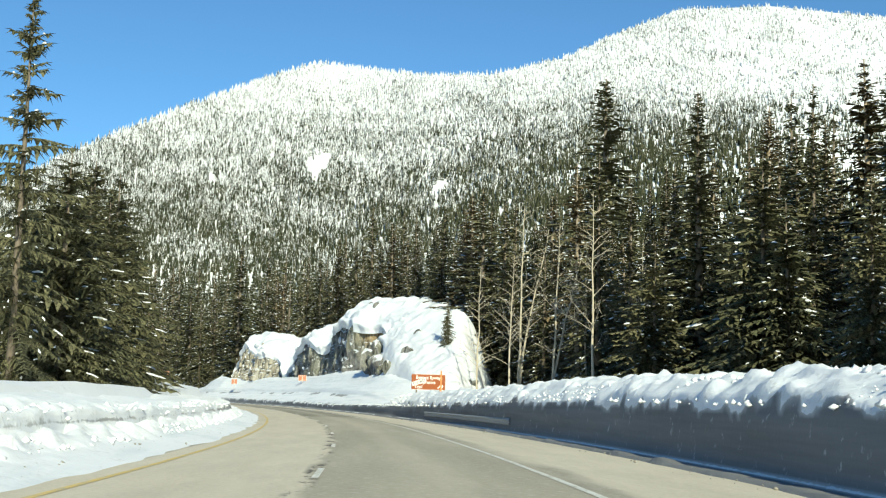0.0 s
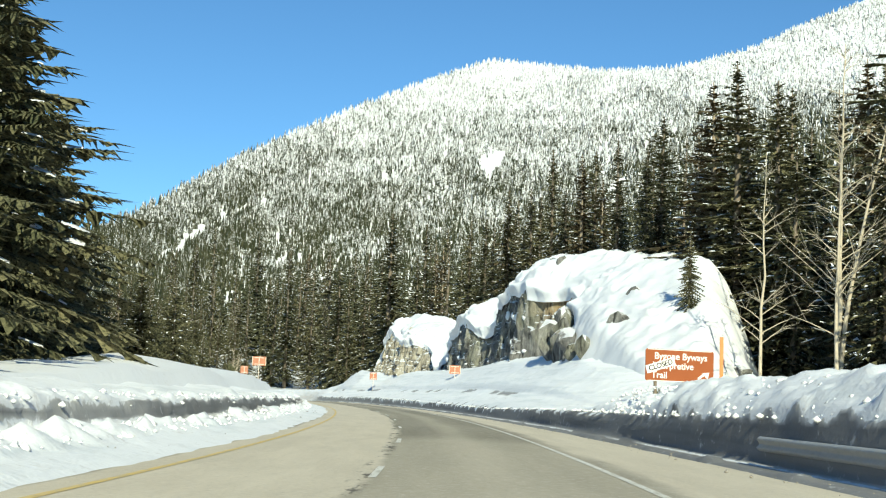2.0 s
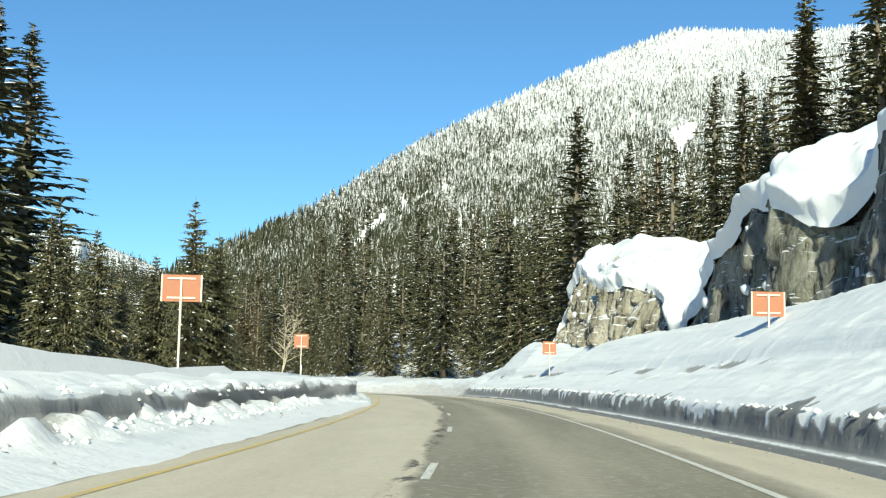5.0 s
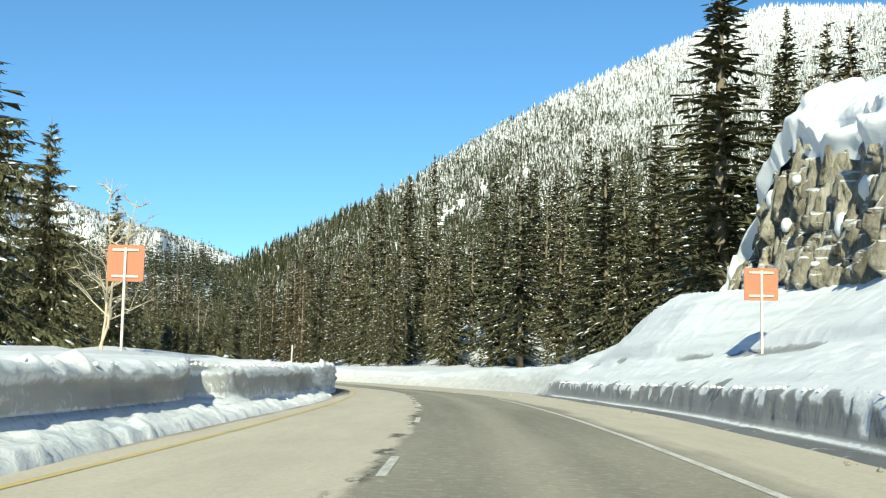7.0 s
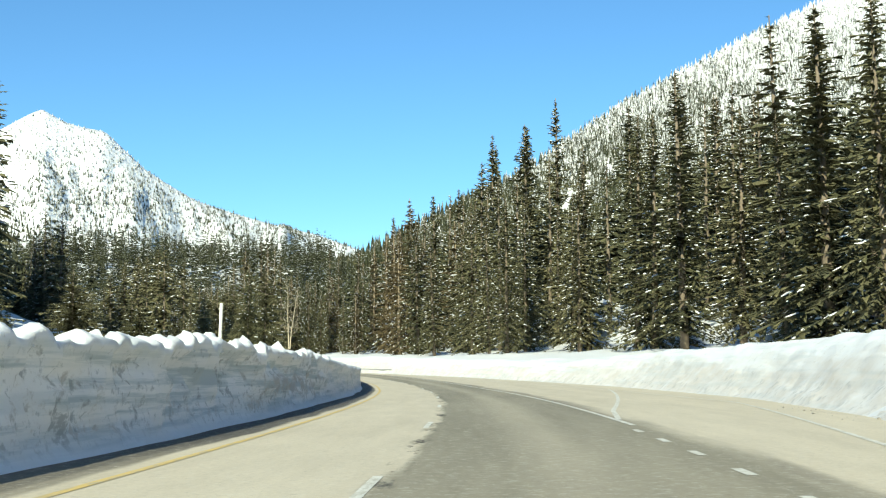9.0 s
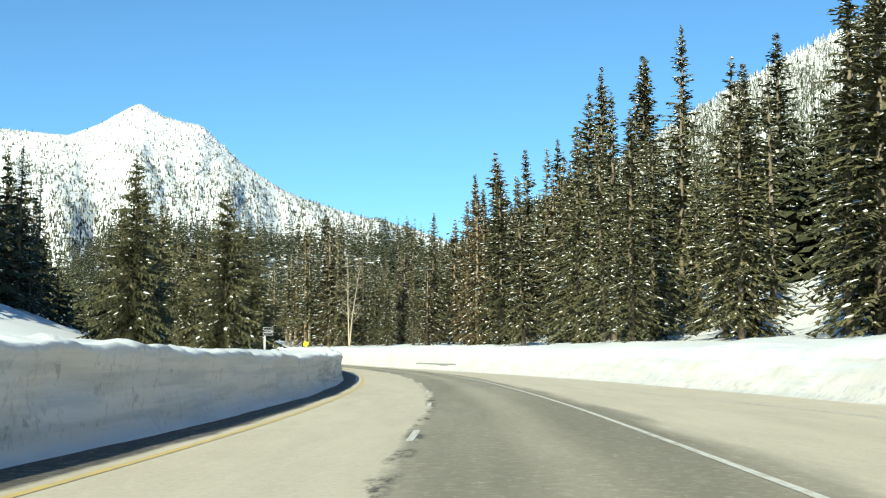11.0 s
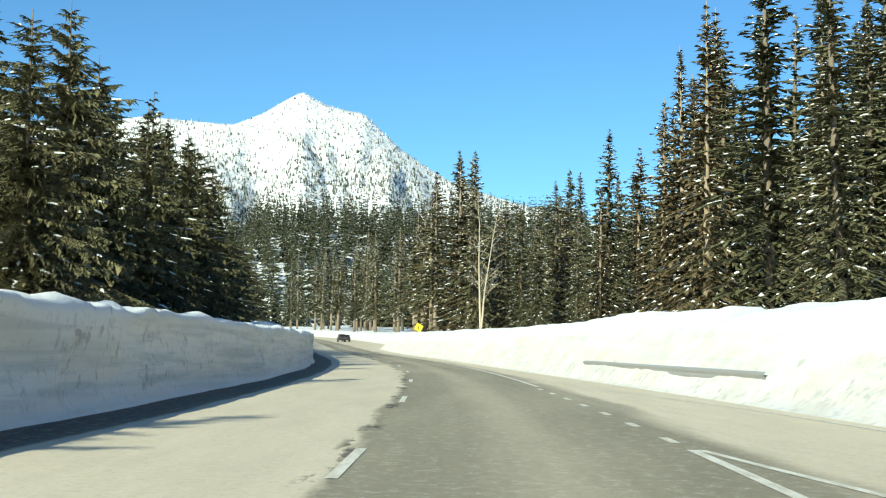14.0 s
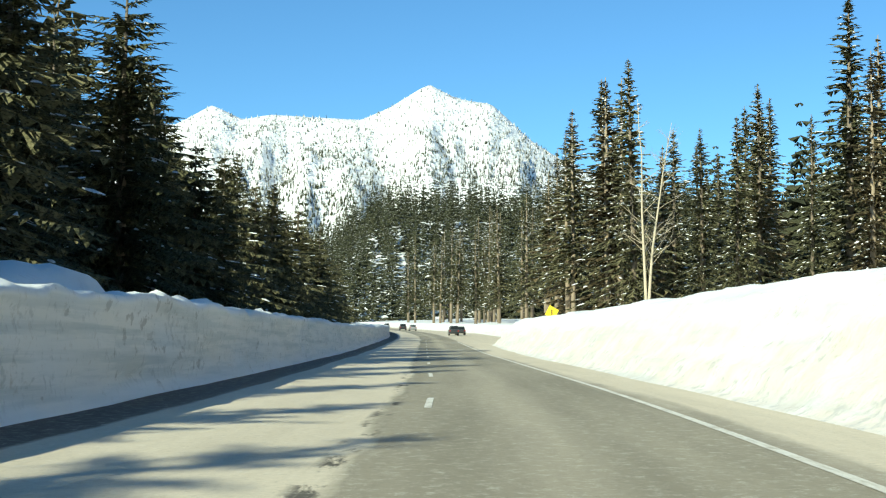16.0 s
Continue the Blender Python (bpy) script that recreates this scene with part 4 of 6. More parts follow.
    cap = np.einsum("ab,bcd->acd", kern, base)
    cap[..., 2] += thick
    cap[..., 0] -= np.cos(th) * bulge
    cap[..., 1] -= np.sin(th) * bulge
    sunk = P3.copy()
    sunk[..., 2] -= 1.6 * np.clip((Vv - lipv[:, None] - 0.05) / 0.12, 0, 1)
    part("cliff", mesh("cliff", sunk.reshape(-1, 3) - org, grid_faces(*S.shape), M_ROCK, False), outcrop)
    part("snow_cap", mesh("snow_cap", cap.reshape(-1, 3) - org, grid_faces(*SS.shape), M_SNOW, True), outcrop, "deep white snow cap")
    # snow that clings to ledges of the face
    rng = np.random.default_rng(28)
    for i in range(46):
        a = int(rng.integers(*np.searchsorted(s, (166, 194)))) if i % 5 < 2 else int(rng.integers(*np.searchsorted(s, (200, 224)))) if i % 5 < 3 else int(rng.integers(*np.searchsorted(s, (238, 263))))
        b = int(rng.integers(14, 62))
        if v[b] > lipv[a] - 0.03:
            continue
        w = 0.18 + 0.34 * rng.random() ** 2
        o = part("ledge_snow", blob(rng, 0.45 * w + 0.1, w * 1.3, w * (0.5 + 0.9 * rng.random()), M_SNOW, 5, 8), outcrop, "clump of snow on a ledge")
        o.matrix_basis = Matrix.LocRotScale(Vector(P3[a, b] - org), Euler((rng.normal() * 0.2, 0, float(heading(s[a])))), None)
    # dark boulders that show through the dome
    rng = np.random.default_rng(18)
    for bs, bd, br in ((146.6, 18.0, 1.1), (140.9, 15.6, 1.0), (131.5, 20.5, 1.0), (126.0, 17.5, 0.7), (240, 18.0, 0.8), (247, 17.0, 0.6), (172, 17.6, 0.9), (176, 18.2, 0.7)):
        row = int(np.searchsorted(s, bs))
        col = int(np.argmin(np.abs(across[row] - bd)))
        spot = cap[row, col] - org
        o = part("boulder", rock_chunk(rng, br * 0.8, br * 1.25, br), outcrop, "dark rock showing through the snow")
        o.matrix_basis = Matrix.LocRotScale(Vector(spot) - Vector((0, 0, 0.42 * br)), Euler((0.1, 0.2, float(heading(bs)) + br)), None)
    # the broken nose beside the dome
    for bs, bd, bh, br in ((158.8, 14.9, 5.6, 1.8), (156.2, 13.9, 5.8, 2.1), (153.2, 13.2, 5.7, 2.0), (150.2, 13.2, 5.2, 1.6), (147.4, 13.2, 4.8, 1.1), (155.0, 14.2, 7.8, 1.5), (160.8, 15.8, 7.0, 1.5),
                           (150.8, 13.2, 6.4, 1.5), (149.2, 12.9, 5.0, 1.5), (147.0, 13.0, 5.6, 1.3), (145.2, 13.1, 4.7, 1.2), (142.9, 13.3, 5.0, 1.0)):
        o = part("boulder", rock_chunk(rng, br * 0.8, br, br * 1.25), outcrop, "dark rock showing through the snow")
        o.matrix_basis = Matrix.LocRotScale(Vector(place(bs, bd, bh) - org), Euler((0, 0, float(heading(bs)))), None)


# ---- mountains ----
RIDGE = [(-1250, 1330, -10), (-1000, 1580, 110), (-874, 1733, 204), (-770, 1867, 290), (-664, 2115, 445), (-551, 2316, 568), (-425, 2482, 672), (-296, 2620, 760), (-180, 2600, 742), (-70, 2572, 722), (92, 2602, 738), (268, 2738, 822),
         (440, 2960, 960), (619, 3183, 1095), (900, 3300, 1150), (1500, 3300, 1100)]


def slope_point(u, t):
    """A point of the near mountain: u picks the ridge place, t runs from the foot (0) to the ridge (1) and behind (over 1)."""
    R = np.array(RIDGE, float)
    f = np.clip(u, 0, 1) * (len(R) - 1)
    r = np.stack([np.interp(f, np.arange(len(R)), R[:, c]) for c in range(3)], -1)
    foot_y = 1290.0
    y = foot_y + (r[..., 1] - foot_y) * np.minimum(t, 1) + np.maximum(t - 1, 0) * 900
    x = r[..., 0] + (r[..., 1] - y) * 0.03
    plane = -908.0 - 0.0184 * x + 0.6324 * y
    z = np.where(plane > 0, plane, plane * 0.15)
    gully = fbm(x / 260, y / 520, 4, 19) * 26 * np.clip(t * 4, 0, 1) * np.clip((1.02 - t) * 5, 0.12, 1)
    dz = (r[..., 2] - (-908.0 - 0.0184 * r[..., 0] + 0.6324 * r[..., 1])) * np.clip(t, 0, 1) ** 3
    z = z + gully + dz - np.maximum(t - 1, 0) * 700 - 14 * np.clip(t, 0, 1)
    return np.stack([x, y, z], -1)


def cone_trees(P3, H, R, tiers, sides, rng, spiky=False):
    """One array mesh of simple tiered conifers."""
    n = len(P3)
    vs = []
    per = tiers * (sides + 1)
    ang0 = rng.random(n) * 6.28
    lean = rng.normal(size=(n, 2)) * 0.012
    for t in range(tiers):
        lo, hi = 0.06 + 0.86 * t / tiers, min(1.0, 0.06 + 0.86 * (t + 1.75) / tiers)
        r = R * (1 - lo) ** 0.85 * (0.75 + 0.5 * rng.random(n))
        axis = lambda f: P3 + np.stack([lean[:, 0] * H * f, lean[:, 1] * H * f, H * f], -1)
        tip = axis(hi if t < tiers - 1 else 1.0)
        ring = []
        for q in range(sides):
            a = ang0 + t * 0.7 + 2 * math.pi * q / sides + rng.normal(size=n) * 0.12
            rr = r * (0.62 + 0.76 * rng.random(n))
            sag = 0.03 * (rng.random(n) - 0.5)
            if spiky and q % 2:
                rr, sag = rr * 0.42, sag + 0.05
            ring.append(axis(lo) + np.stack([rr * np.cos(a), rr * np.sin(a), H * sag], -1))
        vs.append(np.stack([tip] + ring, 1))
    V = np.concatenate(vs, 1).reshape(-1, 3)
    base = np.arange(n)[:, None, None] * per
    tri = np.array([[t * (sides + 1), t * (sides + 1) + 1 + q, t * (sides + 1) + 1 + (q + 1) % sides] for t in range(tiers) for q in range(sides)])
    return V, (base + tri[None]).reshape(-1, 3)


def build_mountains():
    rng = np.random.default_rng(3)
    u, t = np.linspace(0, 1, 150), np.concatenate([np.linspace(0, 1, 90), [1.15, 1.5]])
    U, T = np.meshgrid(u, t, indexing="ij")
    hill = part("mountain_near", mesh("mountain", slope_point(U, T).reshape(-1, 3), grid_faces(*U.shape), M_SNOW, True))
    tagged(hill, "steep snow-covered mountainside", "mountain", kind="structure")
    # the wood on it, with open chutes
    n = 72000
    uu, tt = rng.random(n) ** 0.85, rng.random(n) ** 0.72 * 0.997
    P3 = slope_point(uu, tt)
    keep = P3[:, 0] < 1350
    for cx, cy, cr in ((-238, 2082, 13), (-226, 2104, 12), (-214, 2122, 8), (-22, 2043, 7), (-8, 2066, 6), (-676, 1770, 6), (-662, 1802, 8), (-650, 1828, 7), (-628, 1868, 5), (-606, 1905, 8), (-588, 1928, 7)):
        edge = 1.25 * cr * (1 + 0.6 * fbm(P3[:, 0] / 12, P3[:, 1] / 26, 2, 88))
        keep &= (P3[:, 0] - cx) ** 2 + ((P3[:, 1] - cy + 1.2 * cr) / 2.6) ** 2 > edge ** 2
    P3 = P3[keep]
    H = (12 + 13 * rng.random(len(P3))) * (1 - 0.30 * np.clip((P3[:, 2] - 300) / 450, 0, 1))
    V, F = cone_trees(P3 - (0, 0, 1), H, 0.13 * H + 0.4, 2, 4, rng)
    tagged(part("mountain_forest", mesh("mountain_forest", V, F, M_SLOPE)), "dense snow-dusted conifers covering the mountainside", "forest", kind="stuff")
    # the far peak
    eye = np.array([-178.0, 434.0])
    crest = [(64, 575), (61, 612), (58.93, 606), (57.23, 664), (55.79, 628), (54.47, 644), (52.33, 640), (50.16, 636), (48.81, 672), (47.46, 722), (46.92, 738), (45.82, 705), (45.0, 692), (43.92, 684), (43.1, 640), (42.0, 580), (41.3, 553), (39.5, 492),
             (37.5, 455), (35.6, 425), (33.5, 398), (31.9, 366), (29, 300), (25, 180)]
    az = np.linspace(25, 64, 140)
    c = np.array(crest)[::-1]
    top = np.interp(az, c[:, 0], c[:, 1])
    q = np.concatenate([np.linspace(0, 1, 60), [1.06, 1.3]])
    A, Q = np.meshgrid(az, q, indexing="ij")
    dist = 1900 + 1400 * Q
    X = eye[0] - dist * np.sin(np.radians(A))
    Y = eye[1] + dist * np.cos(np.radians(A))
    rid = np.abs(fbm(A / 2.2, Q * 1.6, 4, 29))
    Z = (top[:, None] - 14) * np.minimum(Q, 1) ** 1.25 + (rid - 0.35) * 90 * np.clip(Q * 3, 0, 1) * np.clip((1 - Q) * 4, 0, 1) - np.maximum(Q - 1, 0) * 600 - 10 * (1 - np.minimum(Q, 1))
    P4 = np.stack([X, Y, Z], -1)
    tagged(part("mountain_far", mesh("mountain", P4.reshape(-1, 3), grid_faces(*A.shape), M_ALPINE, True)), "white snow-covered alpine peak", "mountain", kind="structure")
    n = 50000
    ia, iq = rng.random(n) * 138.99, rng.random(n) * 59
    a0, q0 = ia.astype(int), iq.astype(int)
    fa, fq = (ia - a0)[:, None], (iq - q0)[:, None]
    PT = (P4[a0, q0] * (1 - fa) + P4[a0 + 1, q0] * fa) * (1 - fq) + (P4[a0, q0 + 1] * (1 - fa) + P4[a0 + 1, q0 + 1] * fa) * fq
    keep = rng.random(n) < np.clip(1.25 - 1.1 * iq / 59 + 0.55 * fbm(PT[:, 0] / 130, PT[:, 2] / 110, 3, 6), 0.40, 1)
    PT = PT[keep]
    H = (6 + 8 * rng.random(len(PT))) * (1.2 - 0.4 * np.clip(PT[:, 2] / 700, 0, 1))
    V, F = cone_trees(PT - (0, 0, 1), H, 0.17 * H + 0.4, 1, 4, rng)
    tagged(part("peak_forest", mesh("peak_forest", V, F, M_PEAK)), "sparse snow-laden conifers on the far peak", "forest", kind="stuff")


# ---- trees ----
def conifer_meshes(rng, H, R, bare=0.06, whorl=0.6, boughs=6.0, step=0.8, snow=0.22, ragged=0.3, bark=None, fine=False, needles=None, open_top=False):
    """Trunk, crown and snow of one conifer, H high and R wide at the skirt: whorls of drooping boughs hung with sprays of needles."""
    tv, tf = tube([(0, 0, -0.8), (0.02, 0, H * 0.3), (-0.03, 0.02, H * 0.65), (0, 0, H)], [0.012 * H, 0.0098 * H, 0.006 * H, 0.0012 * H], 7)
    cv, sv, sf = [], [], []
    up3 = np.array((0.0, 0.0, 1.0))
    z = bare * H
    seed = int(rng.integers(1000))
    while z < H * 0.985:
        f = z / H
        reach = R * (1 - f) ** (0.88 if open_top else 0.95) * (0.72 + 0.28 * min(1, f * 7)) + 0.12
        nb = max(3, int(round(boughs * (0.5 + 0.5 * (1 - f)) + rng.normal() * 0.7)))
        a0 = rng.random() * 6.28
        laden = rng.random() ** 1.3 * 2.5
        for b in range(nb):
            a = a0 + 2 * math.pi * b / nb + rng.normal() * 0.30
            clump = 1.0 + 0.42 * float(vnoise(np.array(math.cos(a) * 1.6 + 9), np.array(math.sin(a) * 1.6 + z / (0.09 * H)), seed))
            L = reach * clump * (1 - ragged + 1.5 * ragged * rng.random())
            rise = 0.55 * f - 0.12 + rng.normal() * 0.09
            droop = (0.46 - 0.28 * f) * L
            out = np.array((math.cos(a), math.sin(a), 0.0))
            side = np.array((-math.sin(a), math.cos(a), 0.0))
            z0 = z + rng.normal() * 0.35 * whorl
            seg = int(min(8, max(2, round(L / step))))
            curve = lambda q: out * L * q + up3 * (z0 + L * q * rise - droop * q * q + 0.25 * droop * q ** 4)
            prev = np.array((0, 0, z0))
            w0 = min(0.30 * L + 0.22, 0.40 + 0.48 * step)
            for k in range(1, seg + 1):
                q = k / seg
                p = curve(q)
                w = w0 * (1.1 - 0.62 * q) * (0.55 + 0.9 * rng.random())
                for sg in (-1, 1):
                    if fine:
                        for m in range(3):
                            b0 = prev + (p - prev) * (0.33 * m)
                            b1 = b0 + (p - prev) * 0.24
                            tip = b1 + out * w * (0.25 + 0.5 * rng.random()) + side * sg * w * (0.6 + 0.8 * rng.random()) - up3 * w * (0.1 + 0.8 * rng.random())
                            cv += [b0, b1 + up3 * 0.03, tip]
                        continue
                    tip = p + out * w * (0.2 + 0.5 * rng.random()) + side * sg * w - up3 * w * (0.15 + 0.6 * rng.random())
                    cv += [prev - up3 * 0.02, p + up3 * 0.05, tip]
                if k % 2 or step < 0.7:
                    hang = (prev + p) / 2 + side * rng.normal() * 0.3 * w - up3 * w * (0.5 + 0.9 * rng.random())
                    cv += [prev, p, hang]
                prev = p
            cv += [prev - side * 0.10, prev + side * 0.10, prev + out * w0 * 0.7 - up3 * 0.1 * w0]
            if rng.random() < 1.35 * snow * laden and L > 0.5:
                # a strip of snow that follows the bough
                q0 = 0.25 + 0.55 * rng.random()
                q1 = min(1.03, q0 + (0.10 + 0.42 * rng.random() ** 1.5) * (0.4 + 0.6 * min(1.0, 2.0 / L)) * (0.55 if fine else 0.62))
                wd = (0.06 + 0.15 * rng.random() ** 2) * (0.5 + 0.5 * step) * (0.6 if fine else 1.0)
                n0 = len(sv)
                for e in range(3):
                    c = curve(q0 + (q1 - q0) * e / 2) + side * rng.normal() * 0.05
                    ww = wd * (0.35 if e != 1 else 0.8 + 0.5 * rng.random())
                    sv.extend((c + side * ww - up3 * 0.10 * ww, c + up3 * (0.06 + 0.75 * ww), c - side * ww - up3 * 0.10 * ww))
                    if e:
                        i = n0 + 3 * e
                        sf += [(i - 3, i, i - 2), (i - 2, i, i + 1), (i - 2, i + 1, i - 1), (i - 1, i + 1, i + 2)]
        z += whorl * (0.55 + 0.9 * rng.random()) * ((1.1 - 0.5 * f - (0.25 if f > 0.8 else 0.0)) if not open_top else 0.95 + 0.55 * max(0.0, f - 0.55))
    cf = np.arange(len(cv)).reshape(-1, 3)
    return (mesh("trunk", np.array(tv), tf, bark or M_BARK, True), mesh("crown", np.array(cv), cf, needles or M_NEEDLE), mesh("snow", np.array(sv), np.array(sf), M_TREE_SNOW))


REAR = []


def rear_rows():
    """The second rows of conifers, joined into one."""
    V, F, M, n = [], [], [], 0
    for mats, matrix in REAR:
        m = np.array(matrix)
        for index, me in enumerate(mats):
            v = np.empty(len(me.vertices) * 3, np.float32)
            me.vertices.foreach_get("co", v)
            v = v.reshape(-1, 3) @ m[:3, :3].T + m[:3, 3]
            me.calc_loop_triangles()
            f = np.empty(len(me.loop_triangles) * 3, np.int32)
            me.loop_triangles.foreach_get("vertices", f)
            V.append(v)
            F.append(f.reshape(-1, 3) + n)
            M.append(np.full(len(f) // 3, index, np.int32))
            n += len(v)
    me = mesh("rear_conifers", np.concatenate(V), np.concatenate(F), M_BARK)
    me.materials.append(M_NEEDLE)
    me.materials.append(M_TREE_SNOW)
    me.polygons.foreach_set("material_index", np.concatenate(M))
    tagged(part("rear_conifers", me), "second rows of tall snow-dusted conifers", "forest", kind="stuff")


def conifer(kind_meshes, x, y, top, label, group, rng, base=None, wide=1.0, rear=False):
    """A conifer at x, y whose tip is at the height top."""
    z = ground_z(x, y) - 0.15 if base is None else base
    k = max(top - z, 3.0) / kind_meshes[3]
    stand = Matrix.LocRotScale((x, y, z), Euler((rng.normal() * 0.012, rng.normal() * 0.012, rng.random() * 6.28)), (k * kind_meshes[4] * wide * (0.88 + 0.3 * rng.random()),) * 2 + (k,))
    if rear:
        REAR.append((kind_meshes[:3], stand))
        return None
    ob = thing("conifer", x, y, z, label, "tree", group)
    ob.matrix_basis = stand
    part("trunk", kind_meshes[0], ob)
    part("crown", kind_meshes[1], ob)
    tagged(part("snow", kind_meshes[2], ob, "clumps of snow on the boughs"), kind="stuff")
    return ob


def build_conifers():
    rng = np.random.default_rng(11)
    near = []
    for H, wide, dens, load in ((15, 0.27, 0.40, 0.28), (18, 0.23, 0.44, 0.30), (22, 0.20, 0.48, 0.30), (16, 0.30, 0.40, 0.22), (20, 0.22, 0.46, 0.36)):
        near.append((*conifer_meshes(rng, H, H * wide, 0.02, dens, 7.0, 0.62, load, 0.35, None, False, None, True), H, 1.0))
    hero = []
    for H, wide, dens, load in ((16, 0.24, 0.36, 0.26), (18, 0.20, 0.38, 0.30), (14, 0.28, 0.36, 0.24)):
        hero.append((*conifer_meshes(rng, H, H * wide, 0.02, dens, 9.0, 0.42, load, 0.40, None, True, None, True), H, 1.0))
    tall = []
    for H, wide, bare, load in ((36, 0.155, 0.03, 0.42), (40, 0.145, 0.06, 0.50), (33, 0.18, 0.03, 0.36), (38, 0.135, 0.08, 0.62), (42, 0.14, 0.05, 0.38), (35, 0.18, 0.03, 0.45)):
        tall.append((*conifer_meshes(rng, H, H * wide, bare, 0.74, 6.5, 0.78, load, 0.45), H, 1.0))
    for H, wide, bare, load in ((37, 0.15, 0.05, 0.55), (34, 0.17, 0.04, 0.40)):
        tall.append((*conifer_meshes(rng, H, H * wide, bare, 0.8, 6.0, 0.95, load, 0.5, M_PALE_BARK, False, M_NEEDLE_BROWN), H, 1.0))
    edge = []
    for H, wide, bare in ((38, 0.125, 0.20), (35, 0.135, 0.24), (40, 0.12, 0.16)):
        edge.append((*conifer_meshes(rng, H, H * wide, bare, 0.9, 6.0, 1.1, 0.65, 0.42, M_PALE_BARK), H, 1.0))
    far_tall, far_near = [], []
    for H, wide in ((36, 0.15), (40, 0.14), (33, 0.17)):
        far_tall.append((*conifer_meshes(rng, H, H * wide, 0.06, 1.15, 5.5, 1.7, 0.6, 0.42), H, 1.0))
    for H, wide in ((15, 0.26), (19, 0.21)):
        far_near.append((*conifer_meshes(rng, H, H * wide, 0.02, 0.6, 6.0, 0.95, 0.3), H, 1.0))
    dark = "tall dark green conifer with snow on its boughs"
    young = "dense young fir with drooping boughs and some snow"
    inner, outer = "conifers along the inner road edge", "conifers of the outer forest"
    # placed trees: x, y and height of the tip
    left = [(-31, 104, 21.5, 1.45), (-26.5, 95.3, 18.8, 1.45), (-24.5, 86, 15, 1.45), (-29, 118, 7.2, 1.45), (-68.5, 230, 16, 1), (-68, 233.5, 13.5, 1), (-76, 247, 13.5, 1), (-80.7, 258.6, 11.8, 1), (-145, 374.5, 13.3, 1.15), (-131.6, 353, 11.3, 1),
            (-148, 380, 8.2, 1.2), (-151, 377, 7.8, 1), (-105, 286, 13.6, 1), (-61, 193, 12, 1), (-50, 176, 11, 1), (-24, 79, 13.5, 1.45), (-21.5, 70, 11.5, 1.45)]
    for i, (x, y, top, wide) in enumerate(left):
        conifer(hero[i % 3], x, y, top, young, inner, rng, None, wide)
    # the row along the inner bank: s, d, height of the tip over the road
    row = [(127, -20.8, 17), (66, -15.2, 14.2), (77, -15.6, 14.2), (303, -16.4, 5.0), (310, -15.5, 5.2), (316, -17, 5.0), (322, -15.6, 4.4), (331, -18, 5.2), (341, -17, 4.6), (424, -12.8, 9.8), (431, -14.2, 11.2), (437.5, -12.8, 11.6), (446, -14.5, 11), (457, -13.5, 11.8),
           (467, -15, 15), (475, -15.4, 14.5), (485, -15, 14), (494, -15.2, 15), (501, -14.4, 15.3), (514, -15, 16.2), (525, -16.5, 18), (538, -15.5, 18.5), (546, -15.6, 15.5), (554, -15, 13), (565, -15, 14), (578, -14.6, 13.4), (591, -15, 15.2), (602, -14.8, 13.5), (614, -15, 15),
           (626, -15.5, 14.2), (640, -15, 14.9), (656, -16, 14.4), (676, -16, 13.6), (700, -16, 13)]
    for i, (s, d, h) in enumerate(row):
        p = place(s, d)
        conifer(hero[(i * 2 + i // 3) % 3], p[0], p[1], float(p[2]) + h, young, inner, rng, None, 1.25 if 440 < s < 505 else 2.0 if 300 < s < 345 else 1.5)
    p = place(55.0, -15.2)
    conifer((*conifer_meshes(rng, 19, 5.2, 0.04, 0.55, 5.0, 0.45, 0.25, 0.55, None, True), 19, 1.0), p[0], p[1], 19.4, "slender fir with long bare-looking boughs", inner, rng)
    for x, y, top in ((-129, 274, 60), (-141, 305, 58), (-133, 286, 55), (-122, 262, 58), (-146, 292, 50)):
        conifer(tall[int(rng.integers(6))], x, y, top, dark, inner, rng, None, 1.6)
    right = [(18.2, 139.8, 40), (-52.3, 305.3, 40), (-70, 347, 30), (-111, 458, 47.5), (-121, 473, 52), (-124, 484, 55), (-117, 481, 53), (-111, 489, 54), (-97, 470, 54), (-196, 549, 61),
             (-175, 526, 60), (-172, 537, 69), (-181, 517, 57), (-155, 544, 67), (-208, 517, 39), (-203, 517, 43), (-205, 533, 46), (-159, 473, 41), (-175, 524, 60.5), (-194.5, 526, 46),
             (-302, 590, 45.5), (-299, 628, 46), (-290, 636, 40), (-240, 560, 36), (-250, 575, 34), (-272, 591, 38), (-170, 487, 45), (-49.5, 331.8, 41.8), (-14.5, 235, 39), (-8, 222, 36)]
    for s, d, h in ((642, 24, 36), (683, 24, 39), (624, 24.6, 34.5), (600, 33, 26.5), (590, 28, 21.5), (578, 31, 19.5), (612, 30, 24), (632, 31, 27), (562, 30, 21), (507, 24, 28.2), (496, 24.5, 29), (484, 24, 25.8), (461, 24, 28.5), (453, 24.5, 26.8), (445, 25, 27), (655, 27, 30), (668, 29, 33)):
        p = place(s, d)
        right.append((float(p[0]), float(p[1]), float(p[2]) + h))
    for s, d, h in ((234, 28, 30.5), (221, 28.5, 30), (210, 29, 29), (200, 28, 27.5), (187, 28, 30.7), (180, 29, 27.5), (173, 28, 30.3), (165, 29, 26.5), (158, 28, 29.6), (153, 29, 26.5), (150, 27, 29), (146, 28.5, 26.5)):
        p = place(s, d)
        right.append((float(p[0]), float(p[1]), float(p[2]) + h))
    for i, (x, y, top) in enumerate(right):
        conifer(tall[i % 8 if i > 1 else i], x, y, top, dark, outer, rng, None, 1.5 if i in (0, 1) or i > 46 else 1.15)
